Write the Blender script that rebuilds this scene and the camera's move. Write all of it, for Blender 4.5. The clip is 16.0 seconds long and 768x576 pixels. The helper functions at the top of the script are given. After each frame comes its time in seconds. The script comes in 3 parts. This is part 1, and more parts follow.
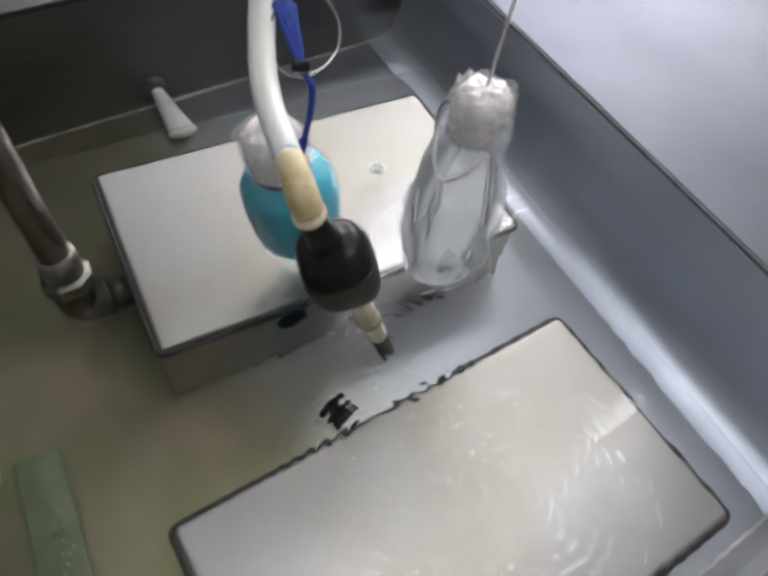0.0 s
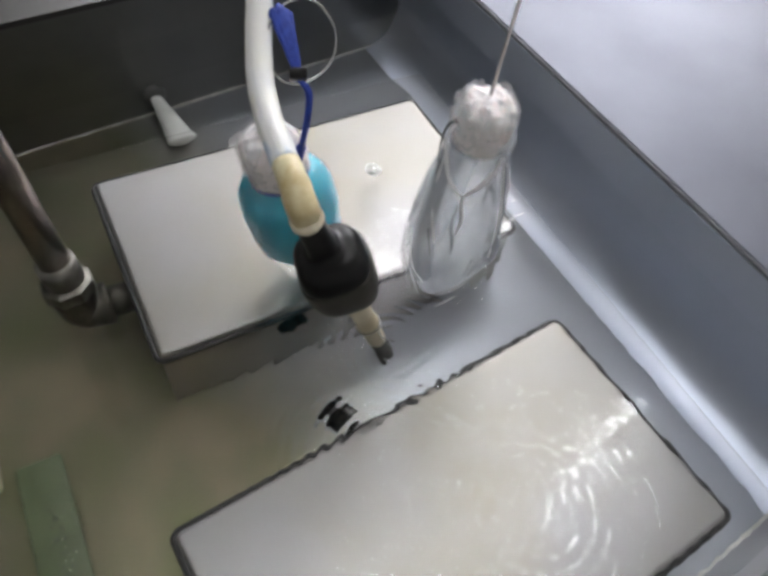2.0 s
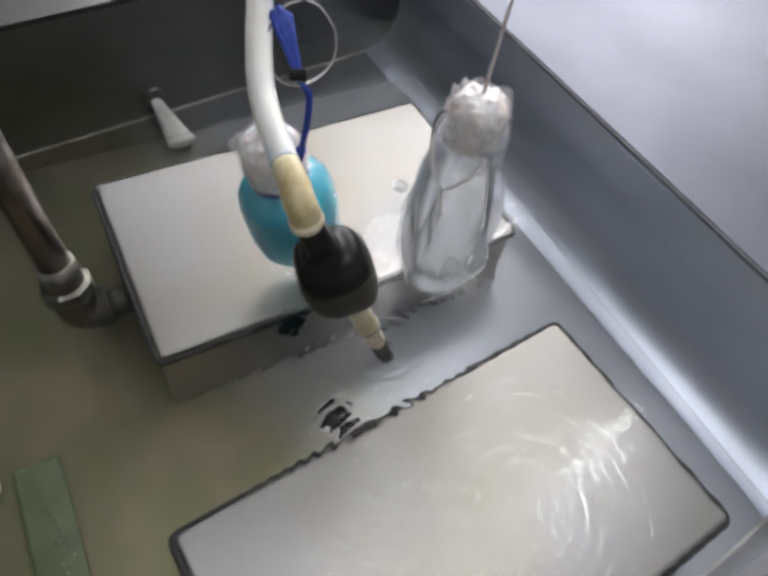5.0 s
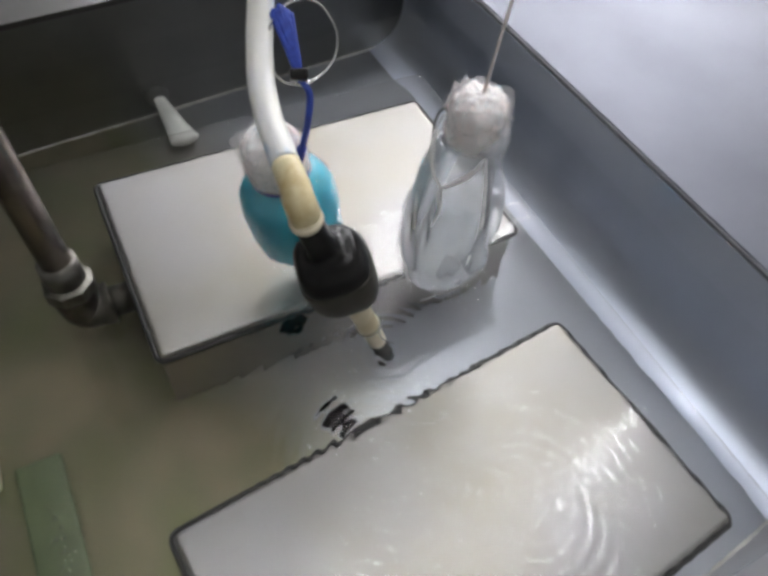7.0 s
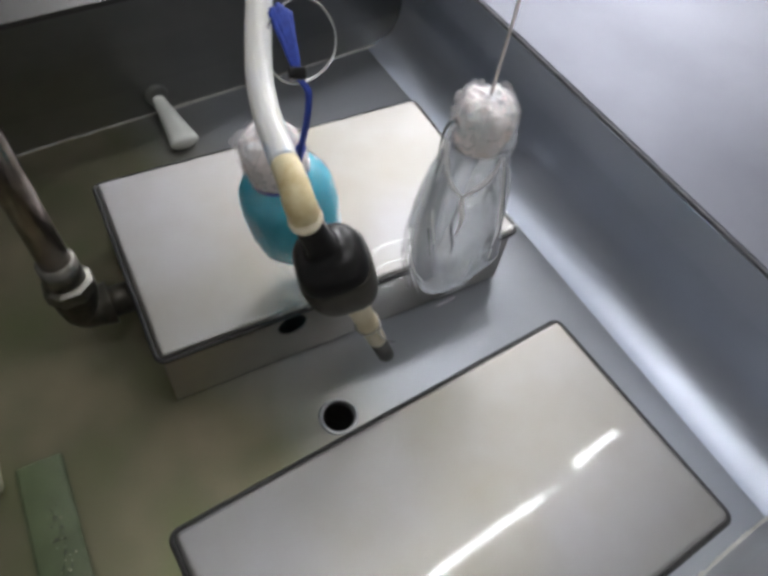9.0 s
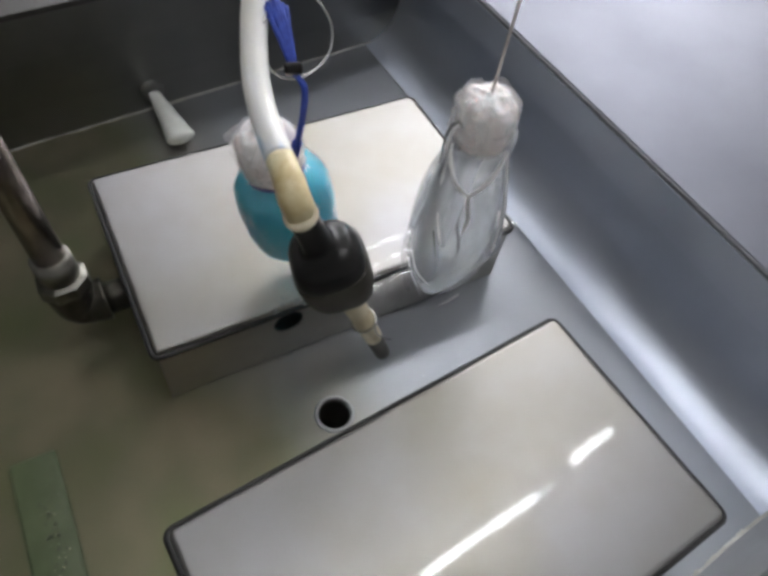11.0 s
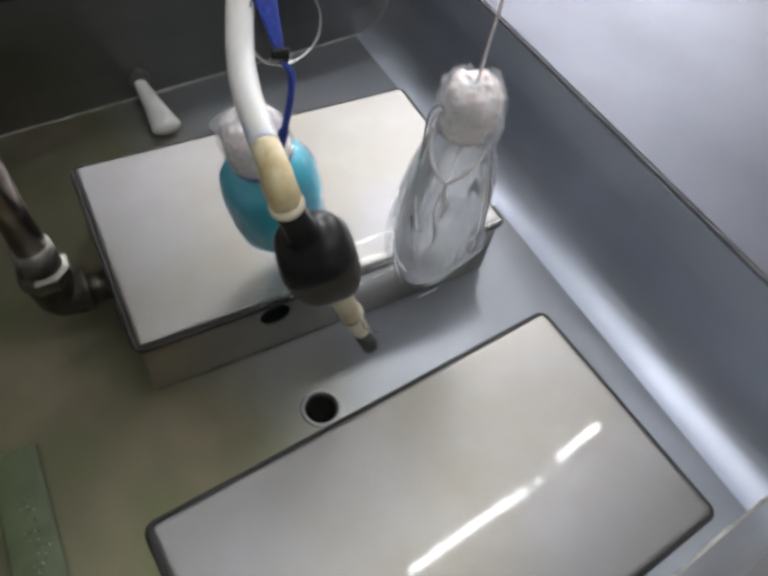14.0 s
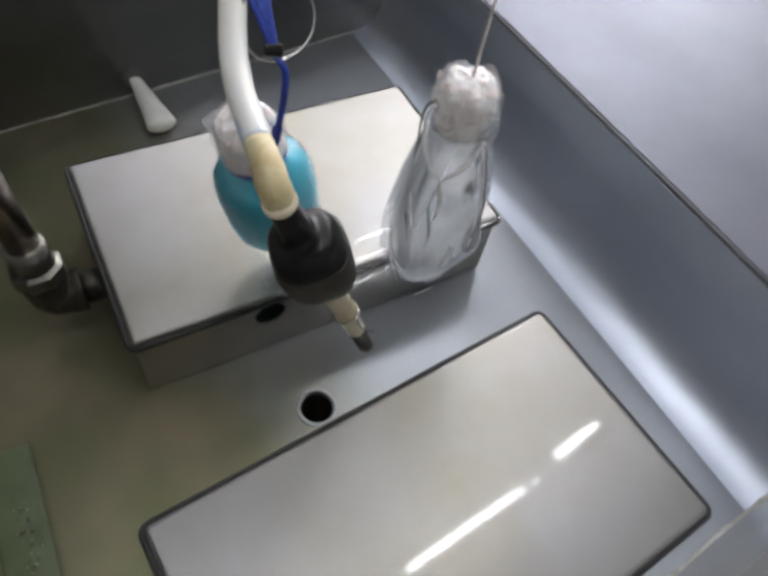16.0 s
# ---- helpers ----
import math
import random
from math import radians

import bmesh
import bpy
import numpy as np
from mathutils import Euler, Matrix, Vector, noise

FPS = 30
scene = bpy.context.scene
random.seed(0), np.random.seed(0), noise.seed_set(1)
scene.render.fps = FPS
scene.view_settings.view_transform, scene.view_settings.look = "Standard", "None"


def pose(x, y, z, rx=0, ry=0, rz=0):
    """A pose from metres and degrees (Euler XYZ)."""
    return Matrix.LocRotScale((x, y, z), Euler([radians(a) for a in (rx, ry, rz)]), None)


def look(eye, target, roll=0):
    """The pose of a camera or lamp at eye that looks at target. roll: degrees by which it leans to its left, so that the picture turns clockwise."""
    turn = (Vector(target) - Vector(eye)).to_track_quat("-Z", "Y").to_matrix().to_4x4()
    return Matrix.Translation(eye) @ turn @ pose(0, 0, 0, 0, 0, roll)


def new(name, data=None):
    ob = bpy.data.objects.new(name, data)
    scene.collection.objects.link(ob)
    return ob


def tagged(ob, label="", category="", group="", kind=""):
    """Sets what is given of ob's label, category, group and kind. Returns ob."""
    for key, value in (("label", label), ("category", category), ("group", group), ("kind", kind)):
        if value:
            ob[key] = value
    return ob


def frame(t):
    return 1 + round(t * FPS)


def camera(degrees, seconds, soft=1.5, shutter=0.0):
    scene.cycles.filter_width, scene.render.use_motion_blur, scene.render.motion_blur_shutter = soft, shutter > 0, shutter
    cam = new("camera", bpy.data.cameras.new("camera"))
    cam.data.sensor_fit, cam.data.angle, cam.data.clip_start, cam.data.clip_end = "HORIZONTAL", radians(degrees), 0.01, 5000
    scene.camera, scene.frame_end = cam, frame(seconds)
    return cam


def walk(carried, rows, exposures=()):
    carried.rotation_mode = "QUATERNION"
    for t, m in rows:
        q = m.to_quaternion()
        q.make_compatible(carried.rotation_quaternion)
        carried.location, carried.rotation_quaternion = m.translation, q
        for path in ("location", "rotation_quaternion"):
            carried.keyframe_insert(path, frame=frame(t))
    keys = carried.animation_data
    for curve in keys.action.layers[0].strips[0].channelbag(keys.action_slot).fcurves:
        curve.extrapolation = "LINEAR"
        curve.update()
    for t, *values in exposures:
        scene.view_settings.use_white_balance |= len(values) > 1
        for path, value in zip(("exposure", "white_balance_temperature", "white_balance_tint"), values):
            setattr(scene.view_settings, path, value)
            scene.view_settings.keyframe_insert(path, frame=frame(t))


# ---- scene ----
cam = camera(61.6, 16.0, soft=3.8)

PATH = [
    (0, (-0.002, -0.335, 0.653), (0.686, 0.596, -0.978), 10.8),
    (0.5, (-0.002, -0.336, 0.655), (0.682, 0.596, -0.976), 10.4),
    (1, (-0.004, -0.335, 0.654), (0.69, 0.598, -0.974), 10.7),
    (1.5, (-0.002, -0.337, 0.654), (0.688, 0.603, -0.971), 10.4),
    (2, (-0.002, -0.338, 0.656), (0.69, 0.605, -0.967), 10.1),
    (2.5, (0.0, -0.338, 0.656), (0.688, 0.608, -0.966), 10.0),
    (3, (-0.002, -0.338, 0.655), (0.695, 0.608, -0.964), 10.3),
    (3.5, (-0.001, -0.339, 0.655), (0.693, 0.611, -0.962), 10.1),
    (4, (-0.003, -0.339, 0.655), (0.699, 0.611, -0.96), 10.3),
    (6.5, (0.0, -0.339, 0.654), (0.685, 0.615, -0.964), 9.9),
    (7, (0.001, -0.339, 0.655), (0.684, 0.614, -0.966), 9.9),
    (7.5, (0.0, -0.339, 0.654), (0.684, 0.61, -0.968), 10.0),
    (8, (0.0, -0.339, 0.654), (0.684, 0.61, -0.968), 9.9),
    (8.5, (0.001, -0.338, 0.654), (0.685, 0.61, -0.969), 10.1),
    (9, (0.001, -0.339, 0.655), (0.684, 0.61, -0.968), 9.8),
    (11.5, (0.003, -0.338, 0.651), (0.692, 0.599, -0.976), 10.6),
    (12, (0.003, -0.339, 0.649), (0.694, 0.598, -0.977), 10.8),
    (12.5, (0.003, -0.338, 0.649), (0.699, 0.591, -0.98), 11.2),
    (13, (0.004, -0.338, 0.647), (0.706, 0.587, -0.982), 11.6),
    (13.5, (0.005, -0.338, 0.646), (0.714, 0.58, -0.984), 12.0),
    (14, (0.006, -0.337, 0.645), (0.718, 0.576, -0.986), 12.2),
    (14.5, (0.007, -0.337, 0.644), (0.72, 0.572, -0.988), 12.4),
    (15, (0.01, -0.337, 0.645), (0.728, 0.569, -0.987), 12.4),
    (15.5, (0.011, -0.336, 0.643), (0.726, 0.573, -0.988), 12.3),
    (16, (0.01, -0.336, 0.642), (0.724, 0.571, -0.992), 12.4),
]
walk(cam, [(t, look(eye, target, roll)) for t, eye, target, roll in PATH])

# ---------------------------------------------------------------- world and lamps
world = bpy.data.worlds.new("world")
scene.world = world
world.use_nodes = True
world.node_tree.nodes["Background"].inputs[0].default_value = (0.75, 0.85, 1.0, 1)
world.node_tree.nodes["Background"].inputs[1].default_value = 0.05
TUBE_POWER = 27.0
scene.view_settings.exposure = 1.08

WATER = 0.118


# ---------------------------------------------------------------- mesh helpers
def part(name, bm, material, parent, label="", smooth=True):
    me = bpy.data.meshes.new(name)
    bm.normal_update()
    bm.to_mesh(me)
    bm.free()
    if smooth:
        for p in me.polygons:
            p.use_smooth = True
    me.materials.append(material)
    ob = new(name, me)
    if parent is not None:
        ob.parent = parent
    if label:
        ob["label"] = label
    return ob


def empty(name, x=0, y=0, z=0, rz=0):
    ob = new(name)
    ob.empty_display_size = 0.03
    ob.matrix_world = pose(x, y, z, 0, 0, rz)
    return ob


def sharp(ob, degrees=35):
    """Flat facets meet in a hard edge past that angle."""
    bm = bmesh.new()
    bm.from_mesh(ob.data)
    for e in bm.edges:
        e.smooth = e.calc_face_angle(0.0) < radians(degrees)
    bm.to_mesh(ob.data)
    bm.free()
    return ob


def slab(x0, y0, z0, x1, y1, z1, bevel=0.0, segments=3):
    bm = bmesh.new()
    bmesh.ops.create_cube(bm, size=1)
    bmesh.ops.scale(bm, vec=(x1 - x0, y1 - y0, z1 - z0), verts=bm.verts)
    bmesh.ops.translate(bm, vec=((x0 + x1) / 2, (y0 + y1) / 2, (z0 + z1) / 2), verts=bm.verts)
    if bevel:
        bmesh.ops.bevel(bm, geom=bm.edges[:], offset=bevel, segments=segments, profile=0.5, affect="EDGES")
    return bm


def prism(outline, z0, z1, holes=()):
    """A plate with the given outline, pierced by round holes (x, y, radius)."""
    bm = bmesh.new()
    edges = []
    rings = [list(outline)]
    for cx, cy, r in holes:
        rings.append([(cx + r * math.cos(a * math.tau / 40), cy + r * math.sin(a * math.tau / 40)) for a in range(40)])
    for ring in rings:
        vs = [bm.verts.new((x, y, z1)) for x, y in ring]
        edges += [bm.edges.new((vs[i], vs[(i + 1) % len(vs)])) for i in range(len(vs))]
    bmesh.ops.triangle_fill(bm, edges=edges, use_beauty=True, normal=(0, 0, 1))
    made = bmesh.ops.extrude_face_region(bm, geom=bm.faces[:])
    bmesh.ops.translate(bm, vec=(0, 0, z0 - z1), verts=[v for v in made["geom"] if isinstance(v, bmesh.types.BMVert)])
    bmesh.ops.recalc_face_normals(bm, faces=bm.faces)
    return bm


def rounded(w, d, r, n=5):
    """The outline of a plate from (0, 0) to (w, d) with rounded corners."""
    pts = []
    for cx, cy, a0 in ((w - r, r, -90), (w - r, d - r, 0), (r, d - r, 90), (r, r, 180)):
        pts += [(cx + r * math.cos(radians(a0 + 90 * i / n)), cy + r * math.sin(radians(a0 + 90 * i / n))) for i in range(n + 1)]
    return pts


def lathe(profile, segments=32, closed=True):
    """Turns a profile of (radius, height) about z."""
    bm = bmesh.new()
    rows = [[bm.verts.new((max(r, 1e-5) * math.cos(i * math.tau / segments), max(r, 1e-5) * math.sin(i * math.tau / segments), z))
             for i in range(segments)] for r, z in profile]
    for a, b in zip(rows, rows[1:]):
        for i in range(segments):
            j = (i + 1) % segments
            bm.faces.new((a[i], a[j], b[j], b[i]))
    if closed:
        bm.faces.new(rows[0][::-1])
        bm.faces.new(rows[-1])
    bmesh.ops.recalc_face_normals(bm, faces=bm.faces)
    return bm


def spline(points, steps=8):
    """A smooth line through points."""
    p = [Vector(q) for q in points]
    p = [p[0] * 2 - p[1]] + p + [p[-1] * 2 - p[-2]]
    out = []
    for a, b, c, d in zip(p, p[1:], p[2:], p[3:]):
        for i in range(steps):
            t = i / steps
            out.append(0.5 * (2 * b + (c - a) * t + (2 * a - 5 * b + 4 * c - d) * t * t + (3 * b - a - 3 * c + d) * t ** 3))
    return out + [p[-2]]


def smooth_profile(points, steps=6):
    return [(p.x, p.z) for p in spline([(r, 0, z) for r, z in points], steps)]


def tube(line, radius, segments=16, wobble=0.0, closed=False):
    """A round bar along a line; radius may be a function of the way along it (0 to 1)."""
    bm = bmesh.new()
    n = len(line)
    up = Vector((0.3, 0.2, 0.9)).normalized()
    rows = []
    for i, p in enumerate(line):
        ahead = (line[(i + 1) % n if closed else min(i + 1, n - 1)] - line[i - 1 if closed or i else 0]).normalized()
        side = ahead.cross(up)
        side.normalize()
        up = side.cross(ahead).normalized()
        r = radius(i / (n - 1)) if callable(radius) else radius
        row = []
        for k in range(segments):
            a = k * math.tau / segments
            q = side * math.cos(a) + up * math.sin(a)
            row.append(bm.verts.new(p + q * r * (1 + wobble * noise.noise((p + q * r) * 90))))
        rows.append(row)
    pairs = list(zip(rows, rows[1:])) + ([(rows[-1], rows[0])] if closed else [])
    for a, b in pairs:
        for k in range(segments):
            j = (k + 1) % segments
            bm.faces.new((a[k], a[j], b[j], b[k]))
    if not closed:
        bm.faces.new(rows[0][::-1])
        bm.faces.new(rows[-1])
    bmesh.ops.recalc_face_normals(bm, faces=bm.faces)
    return bm


def crumple(radius, tall, depth, seed, pleats):
    """A cap wrapped in film: a rounded drum with pleats, dents and a gathered, ragged top."""
    prof = [(0.30, 0.0), (0.80, 0.02), (0.97, 0.12), (1.0, 0.30), (1.0, 0.55), (0.96, 0.75), (0.84, 0.90), (0.60, 0.98), (0.30, 1.0), (0.08, 1.02)]
    bm = lathe([(p.x * radius, p.z * tall) for p in spline([(r, 0, z) for r, z in prof], 4)], 64)
    for v in bm.verts:
        a = math.atan2(v.co.y, v.co.x)
        s = v.co.z / tall
        q = v.co / radius
        cell = noise.voronoi(q * 2.6 + Vector((seed, 0, 0)))[0]
        dent = min(cell[1] - cell[0], 0.5)
        fold = math.sin(a * pleats + 3 * noise.noise(q * 1.5 + Vector((0, 0, seed))))
        k = 1 + depth * (0.5 * (dent - 0.25) + 0.22 * fold * (0.4 + s) + 0.30 * noise.noise(q * 5))
        if s > 0.55:
            k += depth * 1.6 * (s - 0.45) * max(0.0, math.sin(2.5 * a + seed)) ** 4
        v.co.x *= k
        v.co.y *= k
        jag = Vector((noise.noise(q * 9), noise.noise(q * 9 + Vector((5, 0, 0))), noise.noise(q * 9 + Vector((0, 5, 0)))))
        v.co += jag * radius * depth * 0.20
        v.co.z += tall * depth * (0.5 * dent + 0.35 * noise.noise(q * 3.1 + Vector((seed, 1, 0)))) * s
    return bm


# ---------------------------------------------------------------- materials
def material(name):
    m = bpy.data.materials.new(name)
    m.use_nodes = True
    nt = m.node_tree
    return m, nt, nt.nodes["Principled BSDF"]


def ramp(nt, source, stops):
    r = nt.nodes.new("ShaderNodeValToRGB")
    while len(r.color_ramp.elements) < len(stops):
        r.color_ramp.elements.new(0.5)
    for e, (pos, col) in zip(r.color_ramp.elements, stops):
        e.position, e.color = pos, (*col, 1) if len(col) == 3 else col
    nt.links.new(source, r.inputs[0])
    return r.outputs[0]


def noise_node(nt, scale, detail=4.0, rough=0.55, stretch=(1, 1, 1)):
    co = nt.nodes.new("ShaderNodeTexCoord")
    mp = nt.nodes.new("ShaderNodeMapping")
    mp.inputs["Scale"].default_value = stretch
    n = nt.nodes.new("ShaderNodeTexNoise")
    n.inputs["Scale"].default_value, n.inputs["Detail"].default_value, n.inputs["Roughness"].default_value = scale, detail, rough
    nt.links.new(co.outputs["Object"], mp.inputs[0])
    nt.links.new(mp.outputs[0], n.inputs[0])
    return n.outputs[0]


def bump(nt, source, strength, distance, chain=None):
    b = nt.nodes.new("ShaderNodeBump")
    b.inputs["Strength"].default_value, b.inputs["Distance"].default_value = strength, distance
    nt.links.new(source, b.inputs["Height"])
    if chain is not None:
        nt.links.new(chain, b.inputs["Normal"])
    return b.outputs[0]


def steel(name, dark, light, rough, spread=0.06, stain=6.0, stretch=(1, 1, 1), grain=0.08, metal=1.0):
    """Stainless sheet: two tones of staining, fine brushed grain."""
    m, nt, p = material(name)
    p.inputs["Metallic"].default_value = metal
    nt.links.new(ramp(nt, noise_node(nt, stain, 5), [(0.3, dark), (0.7, light)]), p.inputs["Base Color"])
    fine = noise_node(nt, 260, 3, 0.6, stretch)
    r = ramp(nt, noise_node(nt, stain * 2.3, 6), [(0.25, (rough - spread,) * 3), (0.75, (rough + spread,) * 3)])
    nt.links.new(r, p.inputs["Roughness"])
    nt.links.new(bump(nt, fine, grain, 0.0006), p.inputs["Normal"])
    return m


def plain(name, dark, light, rough, scale=30.0, relief=0.0, metallic=0.0, **more):
    m, nt, p = material(name)
    n = noise_node(nt, scale, 5)
    nt.links.new(ramp(nt, n, [(0.3, dark), (0.7, light)]), p.inputs["Base Color"])
    p.inputs["Roughness"].default_value, p.inputs["Metallic"].default_value = rough, metallic
    if relief:
        nt.links.new(bump(nt, noise_node(nt, scale * 4, 4), relief, 0.001), p.inputs["Normal"])
    for key, value in more.items():
        p.inputs[key.replace("_", " ")].default_value = value
    return m


# The warm patches in this tone paint warm reflections of the room.
STEEL_TOP = steel("steel_box_top", (0.345, 0.320, 0.268), (0.405, 0.396, 0.402), 0.47, 0.05, 6, (1, 8, 1), 0.05)
STEEL_SIDE = steel("steel_box_side", (0.32, 0.305, 0.28), (0.43, 0.41, 0.385), 0.36, 0.05, 8, metal=0.9)


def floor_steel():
    """Stainless floor: brownish and olive tarnish; its darkening towards one side is painted-in shade."""
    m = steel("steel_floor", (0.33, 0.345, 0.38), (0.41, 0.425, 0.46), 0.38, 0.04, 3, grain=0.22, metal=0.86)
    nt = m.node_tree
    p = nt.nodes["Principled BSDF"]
    lit_side = p.inputs["Base Color"].links[0].from_socket
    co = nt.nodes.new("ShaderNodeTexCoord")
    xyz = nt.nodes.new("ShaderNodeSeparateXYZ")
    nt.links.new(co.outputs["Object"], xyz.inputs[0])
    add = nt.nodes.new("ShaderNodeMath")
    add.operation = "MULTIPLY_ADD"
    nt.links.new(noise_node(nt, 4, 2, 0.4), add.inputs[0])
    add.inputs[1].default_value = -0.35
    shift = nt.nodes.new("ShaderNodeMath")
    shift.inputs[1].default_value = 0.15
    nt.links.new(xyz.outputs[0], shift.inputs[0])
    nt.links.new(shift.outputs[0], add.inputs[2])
    # Share rises along x: the uneven light across the floor, put into colour.
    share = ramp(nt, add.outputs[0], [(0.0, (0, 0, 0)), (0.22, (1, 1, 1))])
    tarnish_and_shade = ramp(nt, noise_node(nt, 9, 2.5, 0.45), [(0.30, (0.21, 0.22, 0.115)), (0.50, (0.26, 0.24, 0.155)), (0.70, (0.35, 0.295, 0.20))])
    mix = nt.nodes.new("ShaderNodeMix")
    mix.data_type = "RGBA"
    for a_, b_ in ((share, mix.inputs["Factor"]), (tarnish_and_shade, mix.inputs[6]), (lit_side, mix.inputs[7]), (mix.outputs[2], p.inputs["Base Color"])):
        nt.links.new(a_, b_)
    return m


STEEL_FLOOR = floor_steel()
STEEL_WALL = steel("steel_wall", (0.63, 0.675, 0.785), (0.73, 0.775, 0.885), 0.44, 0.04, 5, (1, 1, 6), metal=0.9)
STEEL_NEAR = steel("steel_near_wall", (0.34, 0.345, 0.35), (0.44, 0.445, 0.45), 0.38, 0.05, 6)
# Back wall and ledge: same steel, with dim reflections put into a darker colour.
STEEL_BACK_SHADED = steel("steel_back_shaded", (0.15, 0.152, 0.148), (0.22, 0.218, 0.208), 0.36, 0.05, 5, (6, 1, 1))
STEEL_LEDGE_SHADED = steel("steel_ledge_shaded", (0.08, 0.08, 0.078), (0.11, 0.108, 0.10), 0.45, 0.04, 5)
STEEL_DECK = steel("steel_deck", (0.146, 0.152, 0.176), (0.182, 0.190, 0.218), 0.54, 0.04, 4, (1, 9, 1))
RIM_SEAM = plain("dark_seam", (0.10, 0.10, 0.11), (0.16, 0.16, 0.17), 0.75, 60, 0.2)
EDGE_SHADE = plain("black_edge_shade", (0.012, 0.012, 0.012), (0.03, 0.029, 0.028), 0.6, 60, 0.3)
CAULK = plain("caulk", (0.24, 0.225, 0.19), (0.74, 0.72, 0.67), 0.5, 22, 0.4)
HOLE = plain("drain_inside", (0.015, 0.015, 0.015), (0.03, 0.03, 0.028), 0.5, 40)
COPPER = plain("copper_pipe", (0.14, 0.115, 0.10), (0.34, 0.29, 0.26), 0.26, 45, 0.2, 1.0)
FITTING = plain("fitting", (0.12, 0.115, 0.10), (0.28, 0.27, 0.24), 0.42, 60, 0.3, 1.0)
ELBOW = plain("elbow_metal", (0.06, 0.055, 0.045), (0.14, 0.13, 0.105), 0.42, 50, 0.3, 1.0)
BLACK = plain("black_plastic", (0.008, 0.008, 0.008), (0.014, 0.0135, 0.0125), 0.28, 40, 0.1, Specular_IOR_Level=0.22)
BLACK_MATT = plain("black_plastic_worn", (0.034, 0.031, 0.024), (0.058, 0.053, 0.042), 0.5, 60, 0.2, Specular_IOR_Level=0.3)
CREAM = plain("cream_plastic", (0.55, 0.47, 0.30), (0.72, 0.66, 0.50), 0.45, 40, 0.15)
TIP = plain("grey_rubber", (0.06, 0.06, 0.055), (0.11, 0.11, 0.10), 0.6, 80, 0.2)
BLUE_CORD = plain("blue_cord", (0.012, 0.035, 0.28), (0.03, 0.08, 0.48), 0.55, 220, 0.5)
WIRE = plain("steel_wire", (0.5, 0.5, 0.48), (0.7, 0.7, 0.67), 0.22, 50, 0.0, 1.0)
STRING = plain("white_string", (0.78, 0.70, 0.67), (0.92, 0.87, 0.85), 0.7, 300, 0.5)
SPOUT = plain("white_plastic", (0.62, 0.62, 0.58), (0.80, 0.80, 0.76), 0.4, 40, 0.1)
GREEN = plain("green_plastic", (0.075, 0.10, 0.045), (0.125, 0.15, 0.075), 0.5, 40, 0.3)
GREEN_DARK = plain("dark_green_plastic", (0.035, 0.04, 0.028), (0.06, 0.068, 0.046), 0.5, 40)
PALE = plain("pale_olive_plastic", (0.26, 0.245, 0.15), (0.42, 0.40, 0.27), 0.4, 30, 0.2)
PLASTER = plain("grey_wall_paint", (0.36, 0.36, 0.345), (0.42, 0.42, 0.405), 0.6, 3, 0.1)
ROOM_FLOOR = plain("room_floor_paint", (0.10, 0.10, 0.09), (0.16, 0.155, 0.14), 0.5, 4, 0.1)
LAMP_BODY = plain("lamp_housing", (0.75, 0.75, 0.74), (0.82, 0.82, 0.81), 0.4, 10)


def hose_material():
    """Milky silicone, yellowed towards the nozzle, with bluish traces."""
    m, nt, p = material("milky_hose")
    n = noise_node(nt, 26, 3, 0.5, (1, 0.35, 1))
    col = ramp(nt, n, [(0.42, (0.46, 0.62, 0.82)), (0.50, (0.84, 0.85, 0.83)), (0.7, (0.90, 0.88, 0.80))])
    nt.links.new(col, p.inputs["Base Color"])
    p.inputs["Roughness"].default_value = 0.35
    p.inputs["Subsurface Weight"].default_value = 0.25
    p.inputs["Subsurface Radius"].default_value = (0.006, 0.006, 0.005)
    return m


HOSE = hose_material()
HOSE_END = plain("yellowed_hose", (0.56, 0.42, 0.17), (0.82, 0.75, 0.50), 0.3, 55, 0.15)


def film_material(name, tint, rough):
    """Crumpled clear film over a white cap: bright, glossy facets."""
    m, nt, p = material(name)
    n = noise_node(nt, 60, 6, 0.65)
    co = nt.nodes.new("ShaderNodeTexCoord")
    cells = nt.nodes.new("ShaderNodeTexVoronoi")
    cells.inputs["Scale"].default_value = 85
    nt.links.new(co.outputs["Object"], cells.inputs["Vector"])
    nt.links.new(ramp(nt, n, [(0.25, tuple(0.88 * c for c in tint)), (0.65, tint)]), p.inputs["Base Color"])
    p.inputs["Roughness"].default_value = rough
    p.inputs["Subsurface Weight"].default_value = 0.7
    p.inputs["Subsurface Radius"].default_value = (0.016, 0.013, 0.012)
    p.inputs["Coat Weight"].default_value = 1.0
    p.inputs["Coat Roughness"].default_value = 0.03
    nt.links.new(bump(nt, cells.outputs["Distance"], 0.05, 0.004, bump(nt, n, 0.10, 0.003)), p.inputs["Normal"])
    nt.links.new(bump(nt, cells.outputs["Distance"], 0.25, 0.006, bump(nt, n, 0.4, 0.006)), p.inputs["Coat Normal"])
    return m


FILM_WHITE = film_material("crumpled_film", (0.98, 0.92, 0.915), 0.15)


